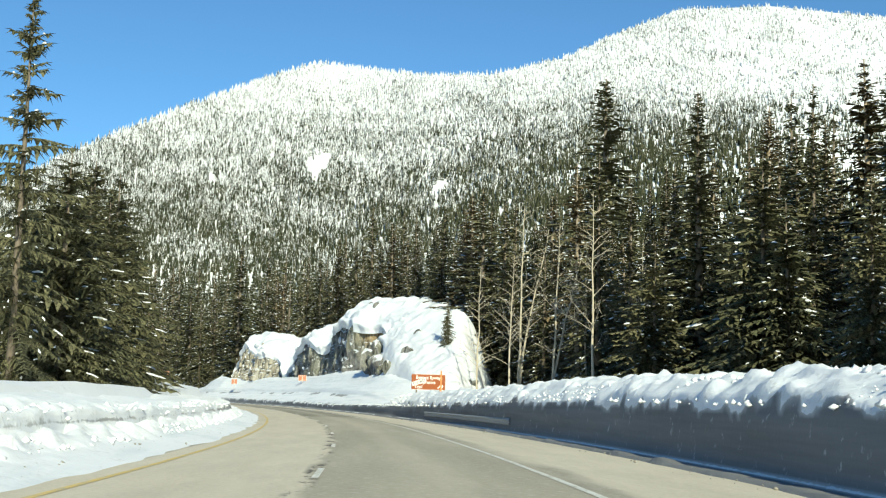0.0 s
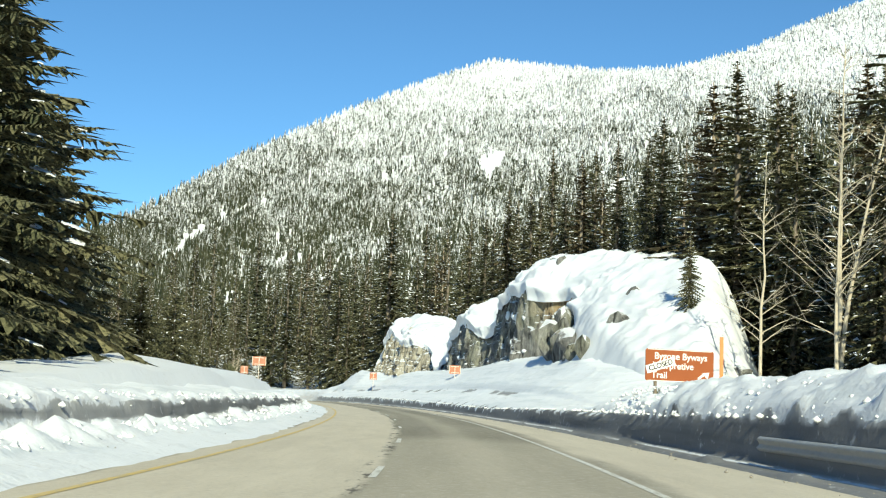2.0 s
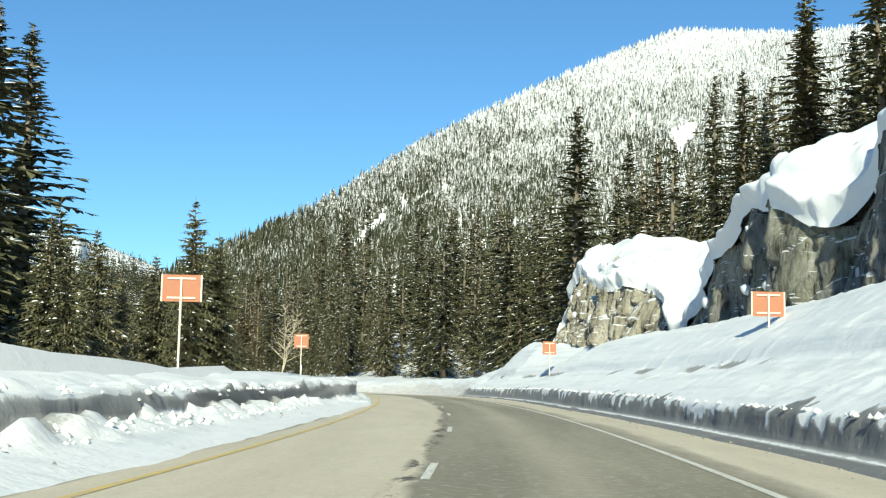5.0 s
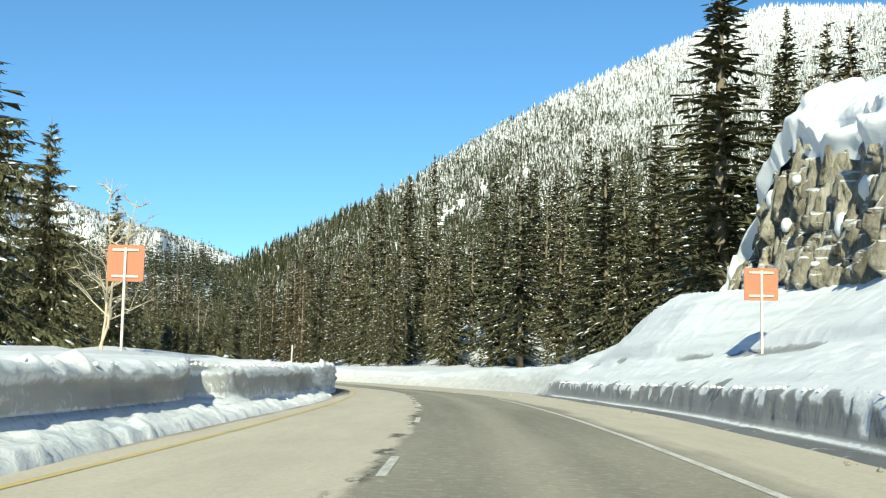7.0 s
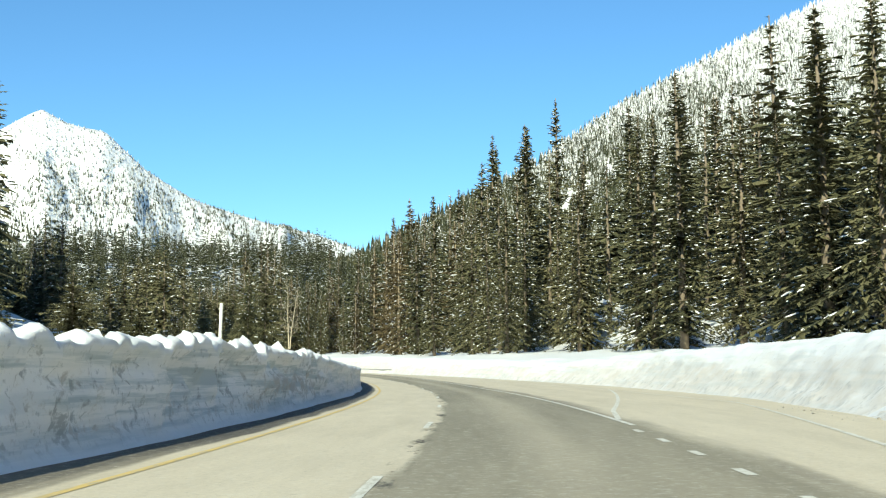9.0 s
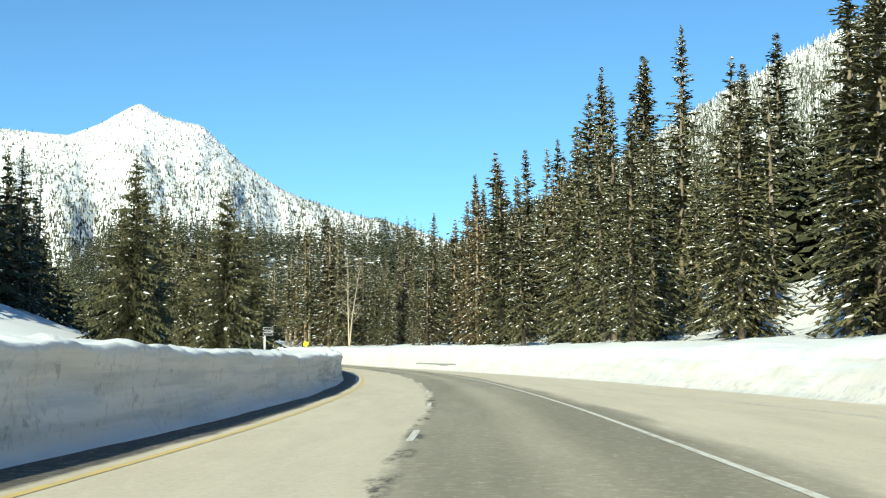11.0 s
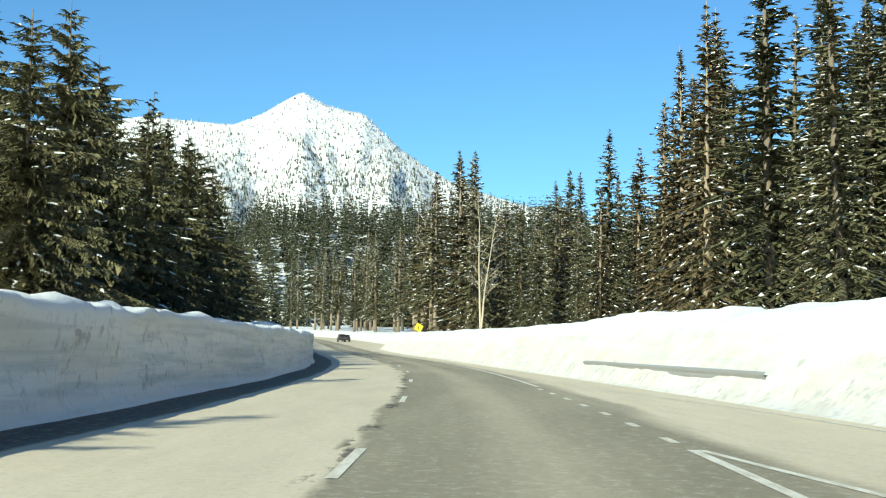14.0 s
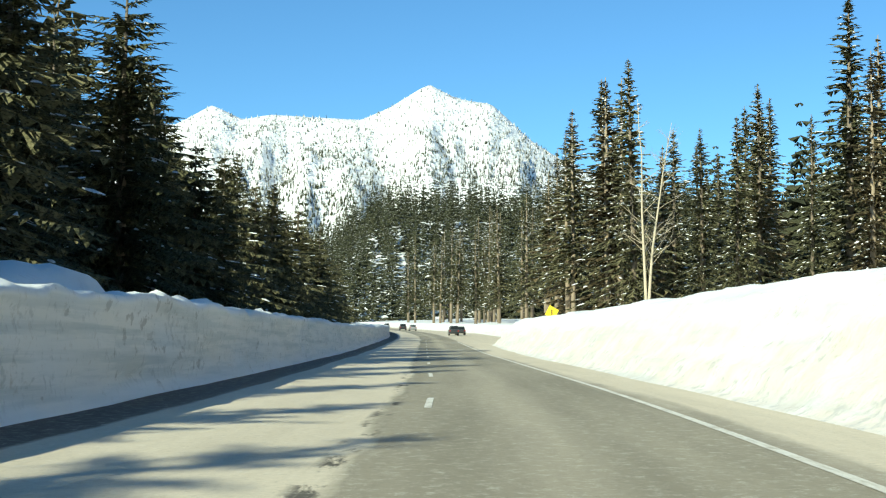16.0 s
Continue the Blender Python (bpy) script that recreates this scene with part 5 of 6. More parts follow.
    p = place(137.0, 19.0)
    conifer(near[1], p[0], p[1], float(p[2]) + 13.2, "small fir rooted in the snowy outcrop", outer, rng, float(p[2]) + 7.9, 0.75)
    # rows: side, kinds, s range, d range, tip height over the road, number
    bands = [(-1, near, 78, 112, 17, 28, 12, 20, 9), (-1, near, 130, 205, 16, 26, 6.5, 9.5, 18), (-1, near, 205, 285, 21, 32, 8, 12, 11), (-1, near, 285, 335, 21, 32, 5, 7, 8), (-1, near, 345, 405, 30, 46, 7, 10, 8),
             (-1, near, 425, 460, 17, 27, 8, 12, 7), (-1, near, 462, 503, 17.5, 22, 12.5, 15.5, 10), (-1, near, 503, 548, 17.5, 22, 17, 21, 10), (-1, near, 550, 660, 17, 22, 13, 16, 16),
             (1, near, 20, 90, 22, 31, 12, 17, 9), (1, tall, 60, 112, 30, 40, 18, 24, 8), (1, tall, 88, 128, 24, 40, 15, 24, 18), (1, tall, 68, 106, 26, 33, 18, 25, 8), (1, tall, 118, 175, 27, 38, 20, 28, 10), (1, tall, 192, 264, 27, 35, 24, 33, 14),
             (1, tall, 285, 480, 36, 46, 28, 38, 24), (1, tall, 480, 590, 38, 50, 27, 36, 16), (1, tall, 596, 720, 30, 46, 22, 31, 12), (1, edge, 640, 960, 20, 27, 28, 36, 24)]
    back = [(-1, far_near, 465, 640, 23, 32, 18, 23, 24), (-1, far_tall, 640, 860, 22, 36, 17, 22, 18), (1, far_tall, 10, 110, 33, 46, 22, 29, 22), (1, far_tall, 128, 200, 34, 48, 25, 33, 9), (1, far_tall, 165, 285, 30, 50, 27, 36, 13),
            (1, far_tall, 300, 480, 50, 64, 38, 46, 14), (1, far_tall, 480, 600, 52, 64, 36, 46, 12), (1, edge, 640, 960, 27, 36, 28, 36, 12), (-1, far_tall, 458, 505, 54, 74, 42, 54, 18), (-1, far_tall, 498, 560, 41, 54, 24, 33, 14)]
    for rear, rows in ((False, bands), (True, back)):
        for side, kinds, s0, s1, d0, d1, h0, h1, n in rows:
            for i in range(n):
                s = s0 + (s1 - s0) * (i + rng.random()) / n
                d = side * (d0 + (d1 - d0) * rng.random() ** 1.3)
                p = place(s, d)
                top = float(road_z(s)) + h0 + (h1 - h0) * rng.random()
                conifer(kinds[int(rng.integers(len(kinds)))], p[0], p[1], top, young if kinds in (near, far_near) else dark, inner if side < 0 else outer, rng, None, 1.25 if side > 0 else 1.0, rear)
    rear_rows()


def blades(P3, H, tiers, sides, rng, slim=1.0, laden=0.42):
    """Boughs and the snow on them of many conifers, as triangles."""
    n = len(P3)
    R = slim * H * (0.125 + 0.05 * rng.random(n))
    crown, snow = [], []
    turn = rng.random(n) * 6.28
    for t in range(tiers):
        f = 0.05 + 0.93 * (t + 0.8 * (rng.random(n) - 0.5)) / tiers
        for q in range(sides if t < tiers - 5 else 3):
            a = turn + t * 2.1 + q * 2 * math.pi / (sides if t < tiers - 5 else 3) + rng.normal(size=n) * 0.3
            L = (R * np.clip(1 - f, 0, 1) ** 0.8 + 0.25) * (0.55 + 0.75 * rng.random(n))
            out = np.stack([np.cos(a), np.sin(a), 0 * a], -1)
            side = np.stack([-np.sin(a), np.cos(a), 0 * a], -1)
            up = np.array((0, 0, 1.0))
            root = P3 + up * (H * f)[:, None]
            sag = (0.38 - 0.45 * f + 0.12 * rng.normal(size=n)) * L
            tip = root + out * L[:, None] - up * sag[:, None]
            mid = root + out * (0.55 * L)[:, None] - up * (0.35 * sag)[:, None]
            wide = (0.34 * L * (0.7 + 0.6 * rng.random(n)) + 0.1)[:, None]
            low = up * (0.22 * L + 0.25)[:, None]
            crown += [np.stack([root + up * 0.2, tip, mid + side * wide - low], 1), np.stack([root + up * 0.2, mid - side * wide - low, tip], 1)]
            pick = rng.random(n) < laden
            w2 = ((0.10 + 0.25 * rng.random(n) ** 2) * 1.3)[:, None]
            k0, k1 = (0.35 + 0.3 * rng.random(n))[:, None], (0.75 + 0.3 * rng.random(n))[:, None]
            b0, b1 = root + (tip - root) * k0 + up * 0.22, root + (tip - root) * k1 + up * 0.12
            m = (b0 + b1) / 2 + up * 0.12
            snow += [np.stack([b0, m - side * w2, b1], 1)[pick], np.stack([b0, b1, m + side * w2], 1)[pick]]
    return np.concatenate(crown).reshape(-1, 3), np.concatenate(snow).reshape(-1, 3)


def build_forest():
    """The deep wood behind the first rows: boughs as drooping blades, some of them laden with snow."""
    rng = np.random.default_rng(21)
    pts, hs = [], []
    for s0, s1, d0, d1, n, h0, h1 in ((-60, 124, 40, 90, 130, 22, 30), (165, 290, 54, 100, 90, 18, 26), (290, 480, 60, 110, 150, 22, 32), (480, 640, 72, 130, 180, 24, 32), (640, 1000, 50, 120, 300, 26, 36),
                                   (-60, 240, -80, -34, 90, 9, 14), (240, 480, -120, -66, 110, 9, 15), (490, 700, -110, -42, 230, 16, 24), (700, 1000, -140, -22, 220, 20, 28)):
        s, d = s0 + (s1 - s0) * rng.random(n), d0 + (d1 - d0) * rng.random(n)
        h = np.where(d > 0, floor_right(s, np.abs(d)), floor_left(s, np.abs(d)))
        pts.append(place(s, d, h - 0.5))
        hs.append(h0 + (h1 - h0) * rng.random(n))
    C1, W1 = blades(np.concatenate(pts), np.concatenate(hs), 16, 5, rng)
    n = 2100
    az, rr = np.radians(25 + 35 * rng.random(n)), 548 + 390 * rng.random(n)
    spots = np.stack([-178 - rr * np.sin(az), 434 + rr * np.cos(az), hill_z(rr, np.degrees(az)) - 0.5], -1)
    C2, W2 = blades(spots, 24 + 14 * rng.random(n), 14, 4, rng, 0.82, 0.62)
    C, W = np.concatenate([C1, C2]), np.concatenate([W1, W2])
    tagged(part("forest", mesh("forest", C, np.arange(len(C)).reshape(-1, 3), M_FAR_NEEDLE_SHADED)), "deep conifer forest behind the road", "forest", kind="stuff")
    tagged(part("forest_snow", mesh("forest_snow", W, np.arange(len(W)).reshape(-1, 3), M_TREE_SNOW)), "snow lying on the boughs of the deep forest", "snow", kind="stuff")


# ---- bare trees ----
def birch(x, y, top, rng, lean=(0.0, 0.0), stems=1, label="leafless pale-barked birch with thin twigs"):
    z = ground_z(x, y) - 0.3
    ob = thing("birch", x, y, z, label, "tree", "bare birches")
    H = top - z
    for st in range(stems):
        tilt = np.array((lean[0] + rng.normal() * 0.03 + st * 0.12, lean[1] + rng.normal() * 0.03))
        n = 9
        pts = [np.array((tilt[0] * H * q ** 1.3 + rng.normal() * 0.05, tilt[1] * H * q ** 1.3 + rng.normal() * 0.05, H * q * (1 - 0.12 * st))) for q in np.linspace(0, 1, n)]
        r0 = 0.0074 * H + 0.012
        v, f = tube(pts, [r0 * (1 - 0.88 * q) for q in np.linspace(0, 1, n)], 7)
        part("trunk", mesh("trunk", np.array(v), f, M_BIRCH, True), ob)
        for b in range(int(16 + H * 0.7)):
            q = 0.22 + 0.76 * rng.random()
            i = int(q * (n - 1))
            p = pts[i] + (pts[min(i + 1, n - 1)] - pts[i]) * (q * (n - 1) - i)
            a = rng.random() * 6.28
            L = (0.5 + 0.20 * H * (1 - q)) * (0.5 + 0.8 * rng.random())
            d = np.array((math.cos(a), math.sin(a), 0.55 + 0.5 * rng.random()))
            bend = [p + d * L * u + np.array((0, 0, -0.12 * L * u * u)) + rng.normal(size=3) * 0.04 for u in (0, 0.35, 0.7, 1.0)]
            vs, fs = tube(bend, [0.035, 0.024, 0.014, 0.005], 4)
            for tw in range(4):
                u = 0.3 + 0.65 * rng.random()
                o = p + d * L * u
                e = o + (d + rng.normal(size=3) * 0.7) * L * 0.32
                v2, f2 = tube([o, (o + e) / 2 + rng.normal(size=3) * 0.03, e], [0.014, 0.009, 0.003], 3)
                fs += [tuple(k + len(vs) for k in g) for g in f2]
                vs = list(vs) + list(v2)
            part("branch", mesh("branch", np.array(vs), fs, M_BIRCH), ob)
    return ob


def build_birches():
    rng = np.random.default_rng(5)
    for x, y, top, stems in ((11.6, 94.5, 18, 1), (12.4, 106, 15.5, 1), (10.2, 113, 18.2, 2), (8.0, 129, 22.5, 2), (3.4, 126.5, 15.5, 1), (16, 99, 15, 1), (6.5, 121, 16, 1)):
        birch(x, y, top, rng, (0.02, 0.0), stems)
    birch(-250, 531, 26, rng, (-0.02, 0.02), 2)
    birch(-61.5, 232.5, 7.5, rng, (0.05, 0.0), 2, "leafless brown shrub leaning out of the snow")
    p = place(322.0, 33.0)
    birch(p[0], p[1], 19, rng, (0.05, 0), 2)


# ---- signs, stakes and rails ----
def sheet(w, h, t, corner=0.05):
    bm = box(-w / 2, w / 2, -t / 2, t / 2, -h / 2, h / 2)
    bmesh.ops.bevel(bm, geom=[e for e in bm.edges if abs(e.verts[0].co.x - e.verts[1].co.x) < 1e-5 and abs(e.verts[0].co.z - e.verts[1].co.z) < 1e-5], offset=corner, segments=3, affect="EDGES", profile=0.5)
    return bm


def slab(name, x0, x1, y0, y1, z0, z1, mat, parent, label="", bevel=0.006, turn=0.0):
    cx, cy, cz = (x0 + x1) / 2, (y0 + y1) / 2, (z0 + z1) / 2
    o = part(name, baked(name, box(x0 - cx, x1 - cx, y0 - cy, y1 - cy, z0 - cz, z1 - cz, bevel), mat), parent, label)
    o.matrix_basis = pose(cx, cy, cz, 0, turn, 0)
    return o


def lettering(text, size, x, y, z, mat, parent, turn=0.0, name="lettering"):
    cu = bpy.data.curves.new(name, "FONT")
    cu.body, cu.size, cu.extrude = text, size, 0.004
    cu.align_x, cu.align_y = "CENTER", "CENTER"
    cu.offset = 0.006
    cu.materials.append(mat)
    o = new(name, cu)
    o.parent = parent
    o.matrix_basis = pose(x, y, z, 90, turn, 0)
    return tagged(o, "lettering reading " + text.lower())


def facing(s, extra=0.0):
    """Turn about z of a sign that looks back along the road."""
    return math.degrees(float(heading(s))) + extra


def sign_back(s, d, w, h, top, label, extra=0.0, double=False):
    """The bare back of a road sign on a post, with its bracing."""
    p = place(s, d)
    g = ground_z(p[0], p[1])
    low = min(g - p[2], top - h - 0.6) - 0.6
    ob = thing("road_sign", p[0], p[1], p[2] + low, label, "sign", "road signs seen from behind", facing(s, extra))
    zc = top - low - h / 2
    o = part("panel", baked("panel", sheet(w, h, 0.03), M_BOARD), ob)
    o.matrix_basis = pose(0, 0, zc)
    slab("post", -0.036, 0.036, -0.10, -0.02, 0, top - low - 0.08, M_BRACE, ob)
    for dz in (-0.36, 0.36):
        slab("brace", -w * 0.36, w * 0.36, -0.058, -0.018, zc + h * dz - 0.035, zc + h * dz + 0.035, M_BRACE, ob)
    if double:
        for sx in (-0.5, 0.5):
            slab("rim", sx * w - 0.03, sx * w + 0.03, -0.03, 0.03, zc - h / 2, zc + h / 2, M_BRACE, ob)
    return ob


def build_signs():
    sign_back(188.5, -10.5, 1.4, 0.95, 4.75, "terracotta sign back on a pale post in deep snow", 0, True)
    sign_back(240.0, -10.0, 1.1, 1.1, 4.75, "square terracotta sign back on a tall pale post")
    sign_back(192.0, 11.2, 1.25, 0.95, 4.85, "low terracotta sign back standing in the snow slope", 0, True)
    sign_back(242.7, 9.8, 1.1, 1.05, 4.7, "terracotta sign back before the rock face")
    # the trail sign
    ob = thing("trail_sign", -1.43, 115.69, 1.3, "brown trail sign with white lettering and a closed board", "sign", rz=24)
    o = part("panel", baked("panel", sheet(3.5, 1.5, 0.04, 0.12), M_BROWN), ob)
    o.matrix_basis = pose(0, 0, 1.75)
    for x in (-1.2, 1.2):
        slab("post", x - 0.06, x + 0.06, 0.02, 0.14, -0.6, 2.3, M_BARK, ob)
    for z in (1.02, 2.47):
        slab("border", -1.65, 1.65, -0.028, -0.02, z - 0.015, z + 0.015, M_SIGNWHITE, ob, "white border line", 0)
    lettering("Bygone Byways", 0.44, 0.05, -0.03, 2.16, M_SIGNWHITE, ob)
    lettering("Interpretive", 0.44, -0.35, -0.03, 1.72, M_SIGNWHITE, ob)
    lettering("Trail", 0.44, -1.05, -0.03, 1.28, M_SIGNWHITE, ob)
    slab("arrow_shaft", 0.9, 1.35, -0.028, -0.02, 1.25, 1.36, M_SIGNWHITE, ob, "white arrow", 0, -35)
    v = [(1.52, -0.024, 1.50), (1.16, -0.024, 1.46), (1.44, -0.024, 1.16)]
    part("arrow_head", mesh("arrow_head", np.array(v + [(a, -0.032, c) for a, _, c in v]), [(0, 1, 2), (5, 4, 3), (0, 3, 4, 1), (1, 4, 5, 2), (2, 5, 3, 0)], M_SIGNWHITE), ob, "white arrow")
    bd = slab("closed_board", -1.75, -0.25, -0.06, -0.035, 1.55, 1.93, M_SIGNWHITE, ob, "white closed board", 0.005, -18)
    cu = lettering("CLOSED", 0.34, 0, -0.02, 0, M_BLACK, bd)
    # stakes and small signs
    p = place(105.8, 11.6)
    ob = thing("snow_stake", p[0], p[1], p[2] + 1.2, "orange wooden snow stake beside the trail sign", "stake")
    slab("stake", -0.07, 0.07, -0.05, 0.05, -0.3, 2.85, M_ORANGE, ob)
    p = place(306.0, -9.1)
    ob = thing("marker_post", p[0], p[1], p[2] + 1.2, "white wooden marker post leaning in the snow", "post")
    slab("stake", -0.045, 0.045, -0.04, 0.04, -0.4, 2.4, M_SIGNWHITE, ob, "", 0.01, 2.0)
    p = place(398.5, -10.0)
    ob = thing("one_way_sign", p[0], p[1], p[2] + 0.8, "black one way sign with white arrow on a pale post", "sign", rz=facing(398.5, 52))
    slab("post", -0.05, 0.05, 0.02, 0.11, -0.4, 2.3, M_SIGNWHITE, ob)
    o = part("panel", baked("panel", sheet(0.92, 0.5, 0.02, 0.03), M_BLACK), ob)
    o.matrix_basis = pose(0.2, 0, 2.05)
    for z in (1.83, 2.27):
        slab("border", -0.22, 0.62, -0.018, -0.011, z - 0.012, z + 0.012, M_SIGNWHITE, ob, "white border line", 0)
    for x in (-0.22, 0.62):
        slab("border", x - 0.012, x + 0.012, -0.018, -0.011, 1.83, 2.27, M_SIGNWHITE, ob, "white border line", 0)
    slab("arrow_shaft", -0.16, 0.45, -0.018, -0.011, 1.95, 2.15, M_SIGNWHITE, ob, "white arrow", 0)
    v = [(0.6, -0.014, 2.05), (0.42, -0.014, 2.2), (0.42, -0.014, 1.9)]
    part("arrow_head", mesh("arrow_head", np.array(v + [(a, -0.02, c) for a, _, c in v]), [(0, 1, 2), (5, 4, 3), (0, 3, 4, 1), (1, 4, 5, 2), (2, 5, 3, 0)], M_SIGNWHITE), ob, "white arrow")
    lettering("ONE WAY", 0.16, 0.12, -0.022, 2.05, M_BLACK, ob)
    # the buried curve warning
    ob = thing("warning_sign", -264.0, 533.0, 3.4, "tilted yellow warning sign half buried in the bank", "sign", rz=facing(600, 6))
    slab("post", -0.05, 0.05, 0.03, 0.12, -2.0, 1.6, M_STEEL, ob)
    o = part("panel", baked("panel", sheet(1.15, 1.15, 0.03, 0.08), M_WARN), ob)
    o.matrix_basis = pose(0, 0, 1.55, 0, 28, 0)
    slab("mark", -0.06, 0.06, -0.024, -0.017, 1.25, 1.85, M_BLACK, ob, "black arrow bar", 0)


def guardrail(s0, s1, off, h, label):
    """A corrugated steel rail that shows in the bank."""
    p = place((s0 + s1) / 2, float(table(RIGHT_BASE, (s0 + s1) / 2)) + off, 0)
    ob = thing("guardrail", *p, label, "guardrail")
    prof = [(0.0, -0.155), (-0.05, -0.13), (-0.085, -0.08), (-0.03, -0.03), (-0.03, 0.03), (-0.085, 0.08), (-0.05, 0.13), (0.0, 0.155)]
    s = np.linspace(s0, s1, int((s1 - s0) / 1.5) + 2)
    D = table(RIGHT_BASE, s)[:, None] + off + np.array([a for a, _ in prof])[None, :]
    H = h + np.array([b for _, b in prof])[None, :] + 0 * D
    part("rail", mesh("rail", (place(np.repeat(s[:, None], 8, 1), D, H) - p).reshape(-1, 3), grid_faces(len(s), 8), M_STEEL, True), ob)
    for q in np.arange(s0 + 1, s1, 3.8):
        c = place(q, float(table(RIGHT_BASE, q)) + off + 0.22, h - 0.25) - p
        o = part("post", baked("post", box(-0.08, 0.08, -0.08, 0.08, -0.5, 0.4, 0.01), M_BARK), ob)
        o.matrix_basis = Matrix.Translation(Vector(c))


def build_rails():
    guardrail(55, 84, 0.09, 0.50, "galvanised guardrail showing at the foot of the cut snowbank")
    guardrail(445, 466, 0.42, 0.55, "galvanised guardrail emerging from the melting bank")


# ---- parked cars ----
def car(s, d, label, hue, tall=1.0):
    p = place(s, d)
    ob = thing("car", *p, label, "car", "parked cars far down the road", facing(s))
    bm = box(-0.9, 0.9, -2.2, 2.2, 0.35, 1.0 * tall, 0.12)
    part("body", baked("body", bm, hue, True), ob)
    bm = box(-0.78, 0.78, -1.9, 1.0, 0.95 * tall, 1.62 * tall, 0.05)
    for v in bm.verts:
        if v.co.z > 1.3 * tall:
            v.co.x *= 0.82
            v.co.y = v.co.y * 0.82 - 0.1
    part("cabin", baked("cabin", bm, hue, True), ob)
    slab("rear_window", -0.60, 0.60, -1.86, -1.80, 1.08 * tall, 1.45 * tall, M_GLASS, ob, "dark rear window")
    for sx in (-1, 1):
        slab("side_window", sx * 0.74 - 0.02, sx * 0.74 + 0.02, -1.4, 0.6, 1.1 * tall, 1.45 * tall, M_GLASS, ob, "dark side window")
        slab("tail_lamp", sx * 0.75 - 0.1, sx * 0.75 + 0.1, -2.23, -2.17, 0.75, 0.92, M_LAMP, ob, "red tail lamp")
        for y in (-1.35, 1.35):
            v, f = tube([(sx * 0.72, y, 0.33), (sx * 0.93, y, 0.33)], [0.33, 0.33], 14)
            w = part("wheel", mesh("wheel", np.array(v), f, M_TYRE, True), ob)
            v, f = tube([(sx * 0.86, y, 0.33), (sx * 0.945, y, 0.33)], [0.19, 0.17], 10)
            part("rim", mesh("rim", np.array(v), f, M_STEEL, True), w)


def build_cars():
    silver = plain("grey_car_paint", (0.30, 0.31, 0.32), 0.35, 0.3, 0.15, 1.0)
    car(700, 5.6, "dark parked estate car beside the far snowbank", M_CARPAINT, 1.1)
    car(709, 7.4, "dark parked car beside the far snowbank", M_CARPAINT)
    car(800, 3.0, "grey parked car beside the far snowbank", silver)
    car(812, 1.2, "dark parked car beside the far snowbank", M_CARPAINT, 1.1)
    car(882, 2.2, "dark parked car beside the far snowbank", M_CARPAINT)


def build_mounds():
    rng = np.random.default_rng(2)
    for s, d, rx, ry, rz, h in ((506, -9.2, 1.6, 3.4, 0.95, 1.65), (494, -9.0, 1.1, 4.0, 0.75, 1.7), (417, -6.6, 0.7, 1.4, 0.5, 1.5), (287, -8.2, 0.9, 2.2, 0.4, 1.5)):
        p = place(s, d, h)
        ob = tagged(new("snow_mound", blob(rng, rx, ry, rz, M_SNOW, 8, 16)), "smooth rounded snow mound on the bank", "snow mound", "snow mounds on the bank")
        ob.matrix_basis = pose(*p, 0, 0, facing(s))


def clod_heap(name, s, d, h, size, mat, label, rng):
    c = place(s, d, h)
    k = 5
    n = len(s)
    ang = rng.random(n) * 6.28
    zero = 0 * size
    pts = [c + np.stack([zero, zero, size * (0.6 + 0.5 * rng.random(n))], -1)]
    for q in range(k):
        a = ang + q * 2 * math.pi / k
        rr = size * (0.6 + 0.7 * rng.random(n))
        pts.append(c + np.stack([rr * np.cos(a), rr * np.sin(a), size * (0.35 * rng.random(n) - 0.15)], -1))
    pts.append(c - np.stack([zero, zero, size * 0.6], -1))
    V = np.stack(pts, 1).reshape(-1, 3)
    tri = [(0, 1 + q, 1 + (q + 1) % k) for q in range(k)] + [(1 + (q + 1) % k, 1 + q, k + 1) for q in range(k)]
    F = (np.arange(n)[:, None, None] * (k + 2) + np.array(tri)[None]).reshape(-1, 3)
    tagged(part(name, mesh(name, V, F, mat, True)), label, "snow clods", kind="stuff")


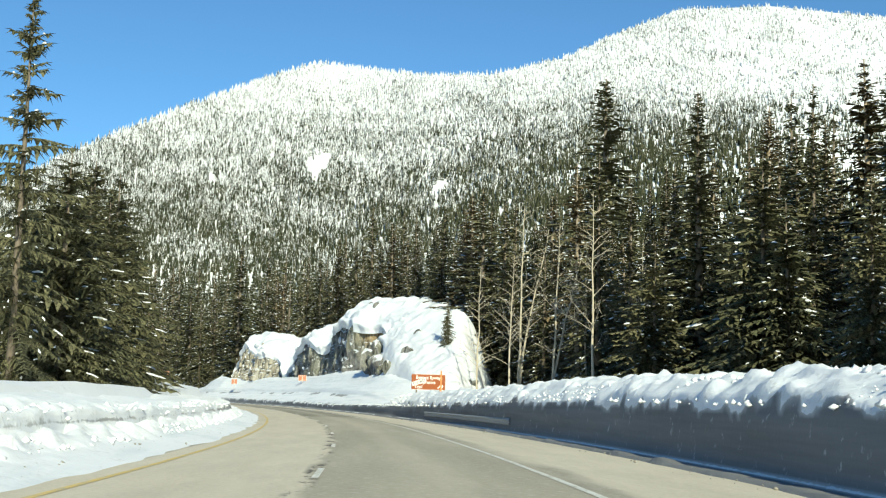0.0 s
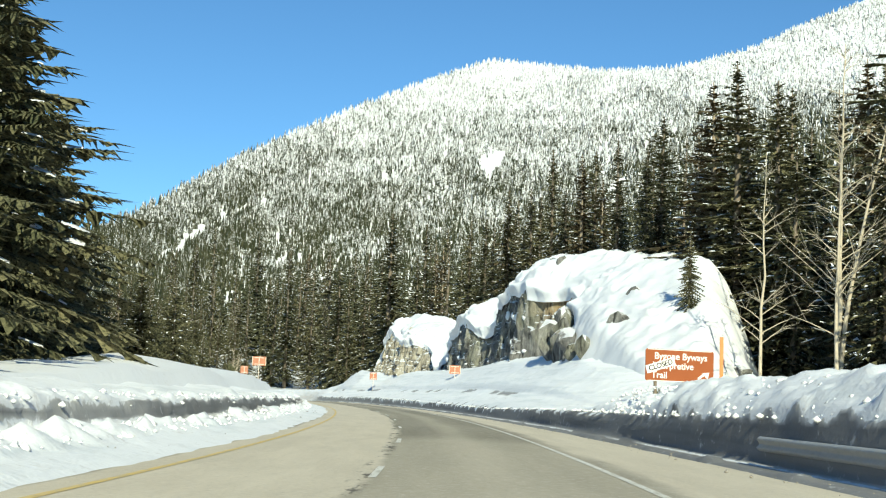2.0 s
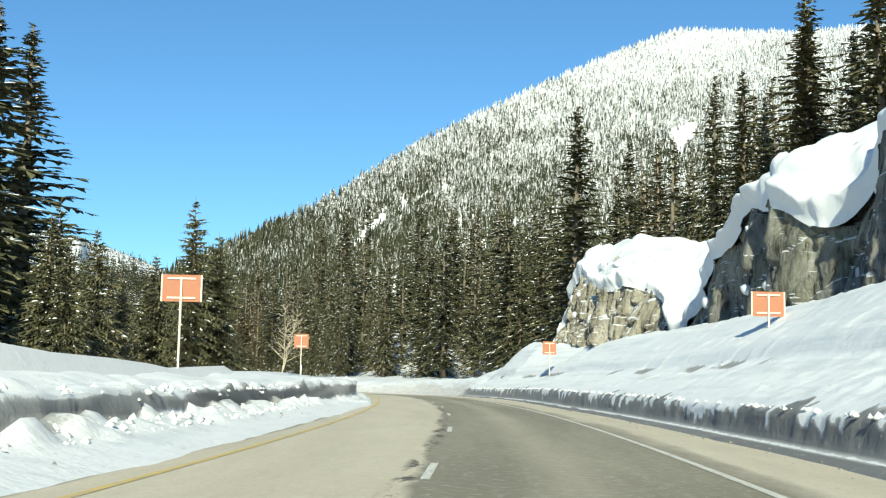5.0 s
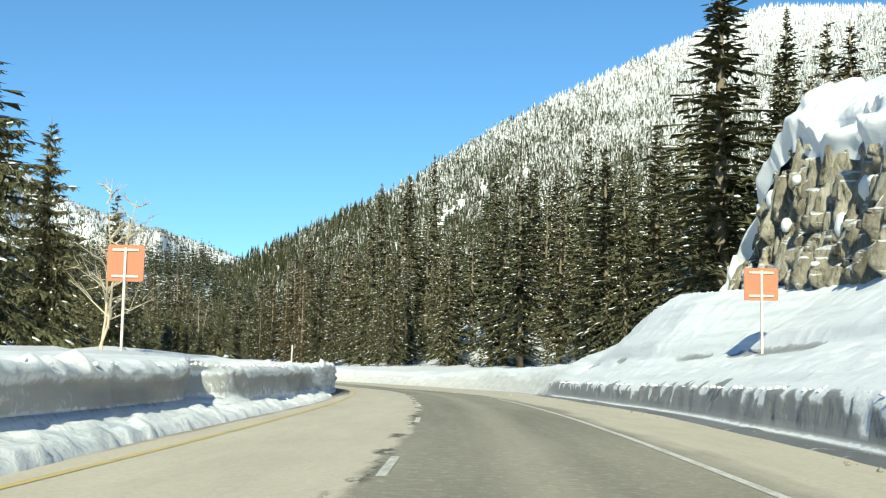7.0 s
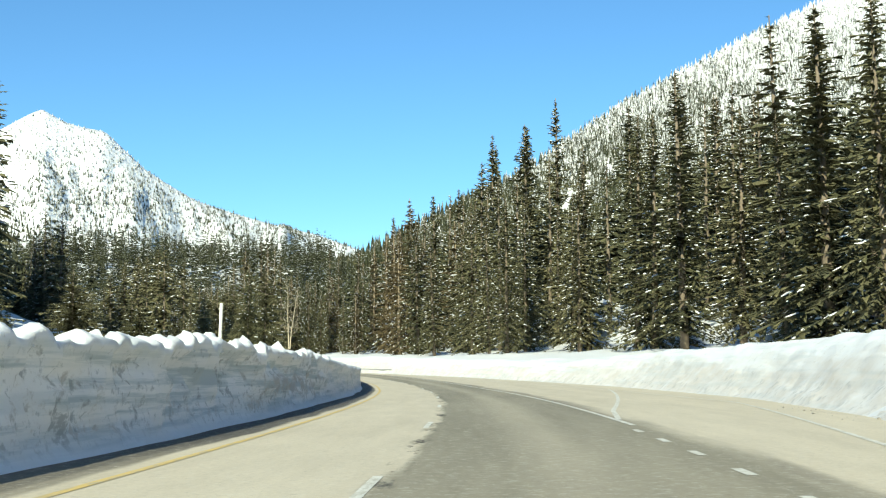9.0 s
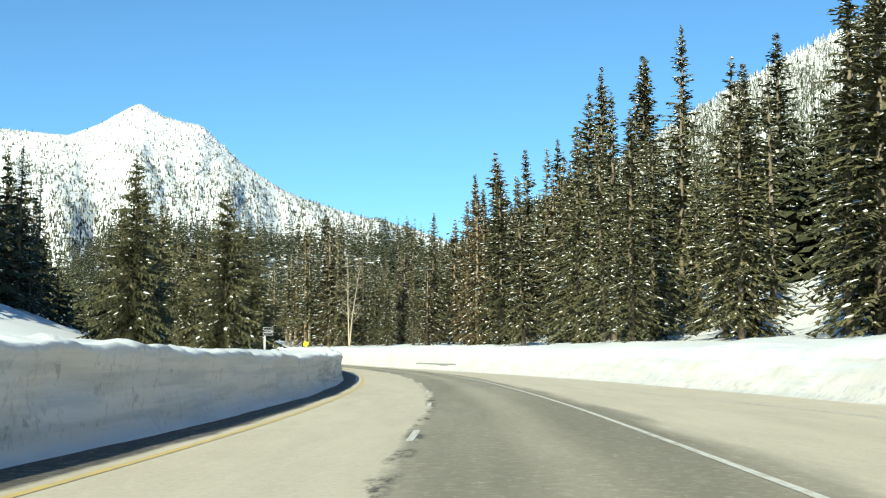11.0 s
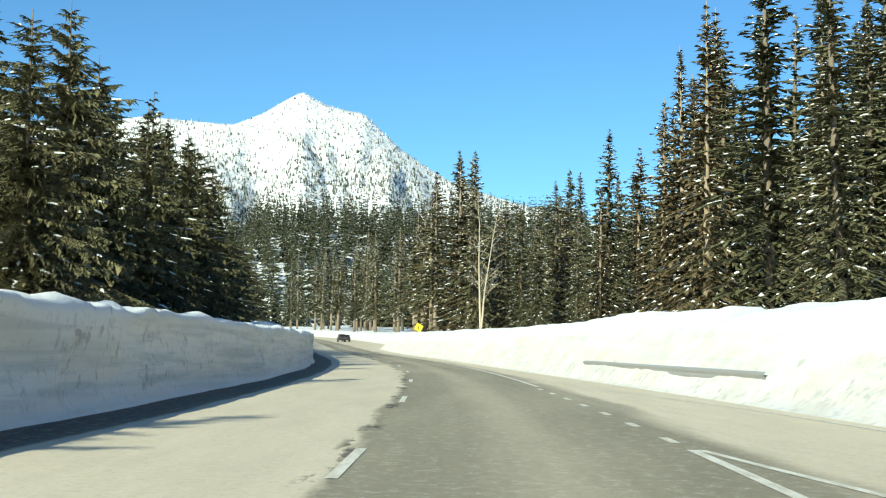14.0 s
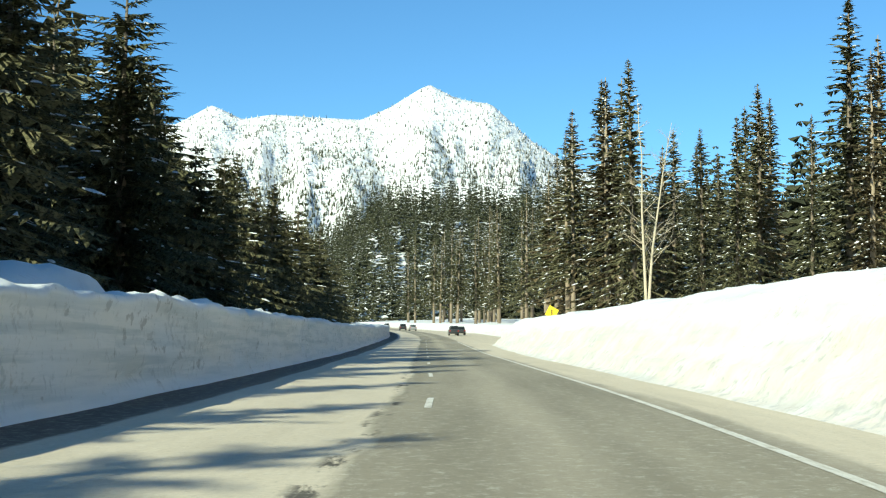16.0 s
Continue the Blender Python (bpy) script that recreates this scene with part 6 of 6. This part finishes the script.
def build_clods():
    """Broken clods of snow on the plough lines, dirty crumbs along the road edges."""
    rng = np.random.default_rng(31)
    n = 900
    s = rng.random(n) * 300
    left = rng.random(n) < 0.35
    d = np.where(left, -(table(LEFT_BASE, s) + 0.1 + 1.2 * rng.random(n)), table(RIGHT_BASE, s) - 0.85 + 0.3 * rng.normal(size=n))
    h = np.where(left, 0.02 + np.clip(-d - table(LEFT_BASE, s), 0, 2) * 0.19, 0.02)
    clod_heap("dirty_crumbs", s, d, h, 0.012 + 0.04 * rng.random(n) ** 3, M_CLOD, "loose dirty crumbs of ice along the road edge", rng)
    S, D, H = [], [], []

    def lay(s0, s1, count, off0, off1, height, side):
        q = s0 + (s1 - s0) * rng.random(count)
        o = off0 + (off1 - off0) * rng.random(count)
        S.append(q)
        D.append(side * (table(LEFT_BASE if side < 0 else RIGHT_BASE, q) + o))
        H.append(height(q, o))

    bench = [(0.0, 0.03), (0.4, 0.10), (0.9, 0.18), (1.3, 0.27), (1.45, 0.36), (1.8, 0.38), (1.9, 0.86), (2.3, 0.95), (2.8, 1.07)]
    apron = lambda q, o: table(bench, o) / 1.3 * table(LEFT_TOP, q) + 0.03
    lay(0, 200, 2600, 0.95, 1.82, apron, -1)
    lay(0, 200, 1300, 1.86, 2.5, apron, -1)
    lay(204, 264, 1500, -0.42, 0.04, lambda q, o: 0.03 + 0.16 * rng.random(len(q)) * np.clip((o + 0.4) / 0.3, 0, 1), -1)
    lay(204, 420, 1100, 0.12, 0.6, lambda q, o: table(LEFT_TOP, q) * (0.96 + 0.1 * (o - 0.1)), -1)
    rise = lambda q, o: np.where(q < 100, table(RIGHT_LIP, q) * np.clip(0.94 + 0.4 * (o - 0.22), 0, 1.25), table(RIGHT_LIP, q) * (0.98 + 0.07 * (o - 0.25)))
    lay(90, 284, 1500, 0.2, 0.75, rise, 1)
    crest = [(0.2, -0.06), (0.28, 0.0), (0.45, 0.18), (0.75, 0.42), (1.1, 0.68), (1.5, 0.88), (2.1, 1.0), (3.0, 1.02)]
    lay(0, 105, 3200, 0.2, 2.4, lambda q, o: table(RIGHT_LIP, q) + (table(RIGHT_TOP, q) - table(RIGHT_LIP, q)) * table(crest, o) + 0.02, 1)
    s, d, h = np.concatenate(S), np.concatenate(D), np.concatenate(H)
    clod_heap("snow_clods", s, d, h, (0.02 + 0.10 * rng.random(len(s)) ** 2.6) * np.where((s > 204) & (d < 0), 0.7, 1.0), M_SNOW, "broken white clods of snow along the plough lines", rng)


def build_shrubs():
    """Low shrubs and stumps that poke out of the snow."""
    rng = np.random.default_rng(41)
    for s, d, h in ((158, -12.5, 1.6), (166, -13.5, 1.2), (172, -13, 1.5), (283, -13, 1.4), (296, -14, 1.2), (320, -13, 1.3), (139, 11.5, 0.7), (131, 11.0, 0.8), (147, 11.2, 0.6), (120, 12.5, 0.8), (174, 12.0, 0.5), (186, 11.6, 0.5)):
        p = place(s, d)
        z = ground_z(p[0], p[1]) if d < 0 else float(p[2]) + 1.55
        ob = thing("shrub", p[0], p[1], z - 0.1, "small snow-laden evergreen shrub poking out of the drift", "shrub", "shrubs in the snow")
        cv = []
        for b in range(60):
            a, e = rng.random() * 6.28, rng.random() * 1.3
            r = h * (0.4 + 0.6 * rng.random())
            tip = np.array((math.cos(a) * math.cos(e) * r * 0.8, math.sin(a) * math.cos(e) * r * 0.8, math.sin(e) * r + 0.05))
            w = np.array((-math.sin(a), math.cos(a), 0.2)) * 0.10 * h
            root = tip * 0.15
            cv += [root, tip * 0.6 + w, tip, root, tip, tip * 0.6 - w]
        part("leaves", mesh("leaves", np.array(cv), np.arange(len(cv)).reshape(-1, 3), M_NEEDLE), ob)
        part("snow", blob(rng, 0.16 * h, 0.22 * h, 0.07 * h), ob, "cushion of snow").matrix_basis = pose(0.25 * h, 0.1, 0.42 * h)


# ---- build ----
build_ground()
ROAD = build_road()
build_bank_left()
build_bank_right()
build_outcrop()
build_mountains()
build_conifers()
build_birches()
build_forest()
build_signs()
build_rails()
build_cars()
build_mounds()
build_clods()
build_shrubs()
build_markings(ROAD)
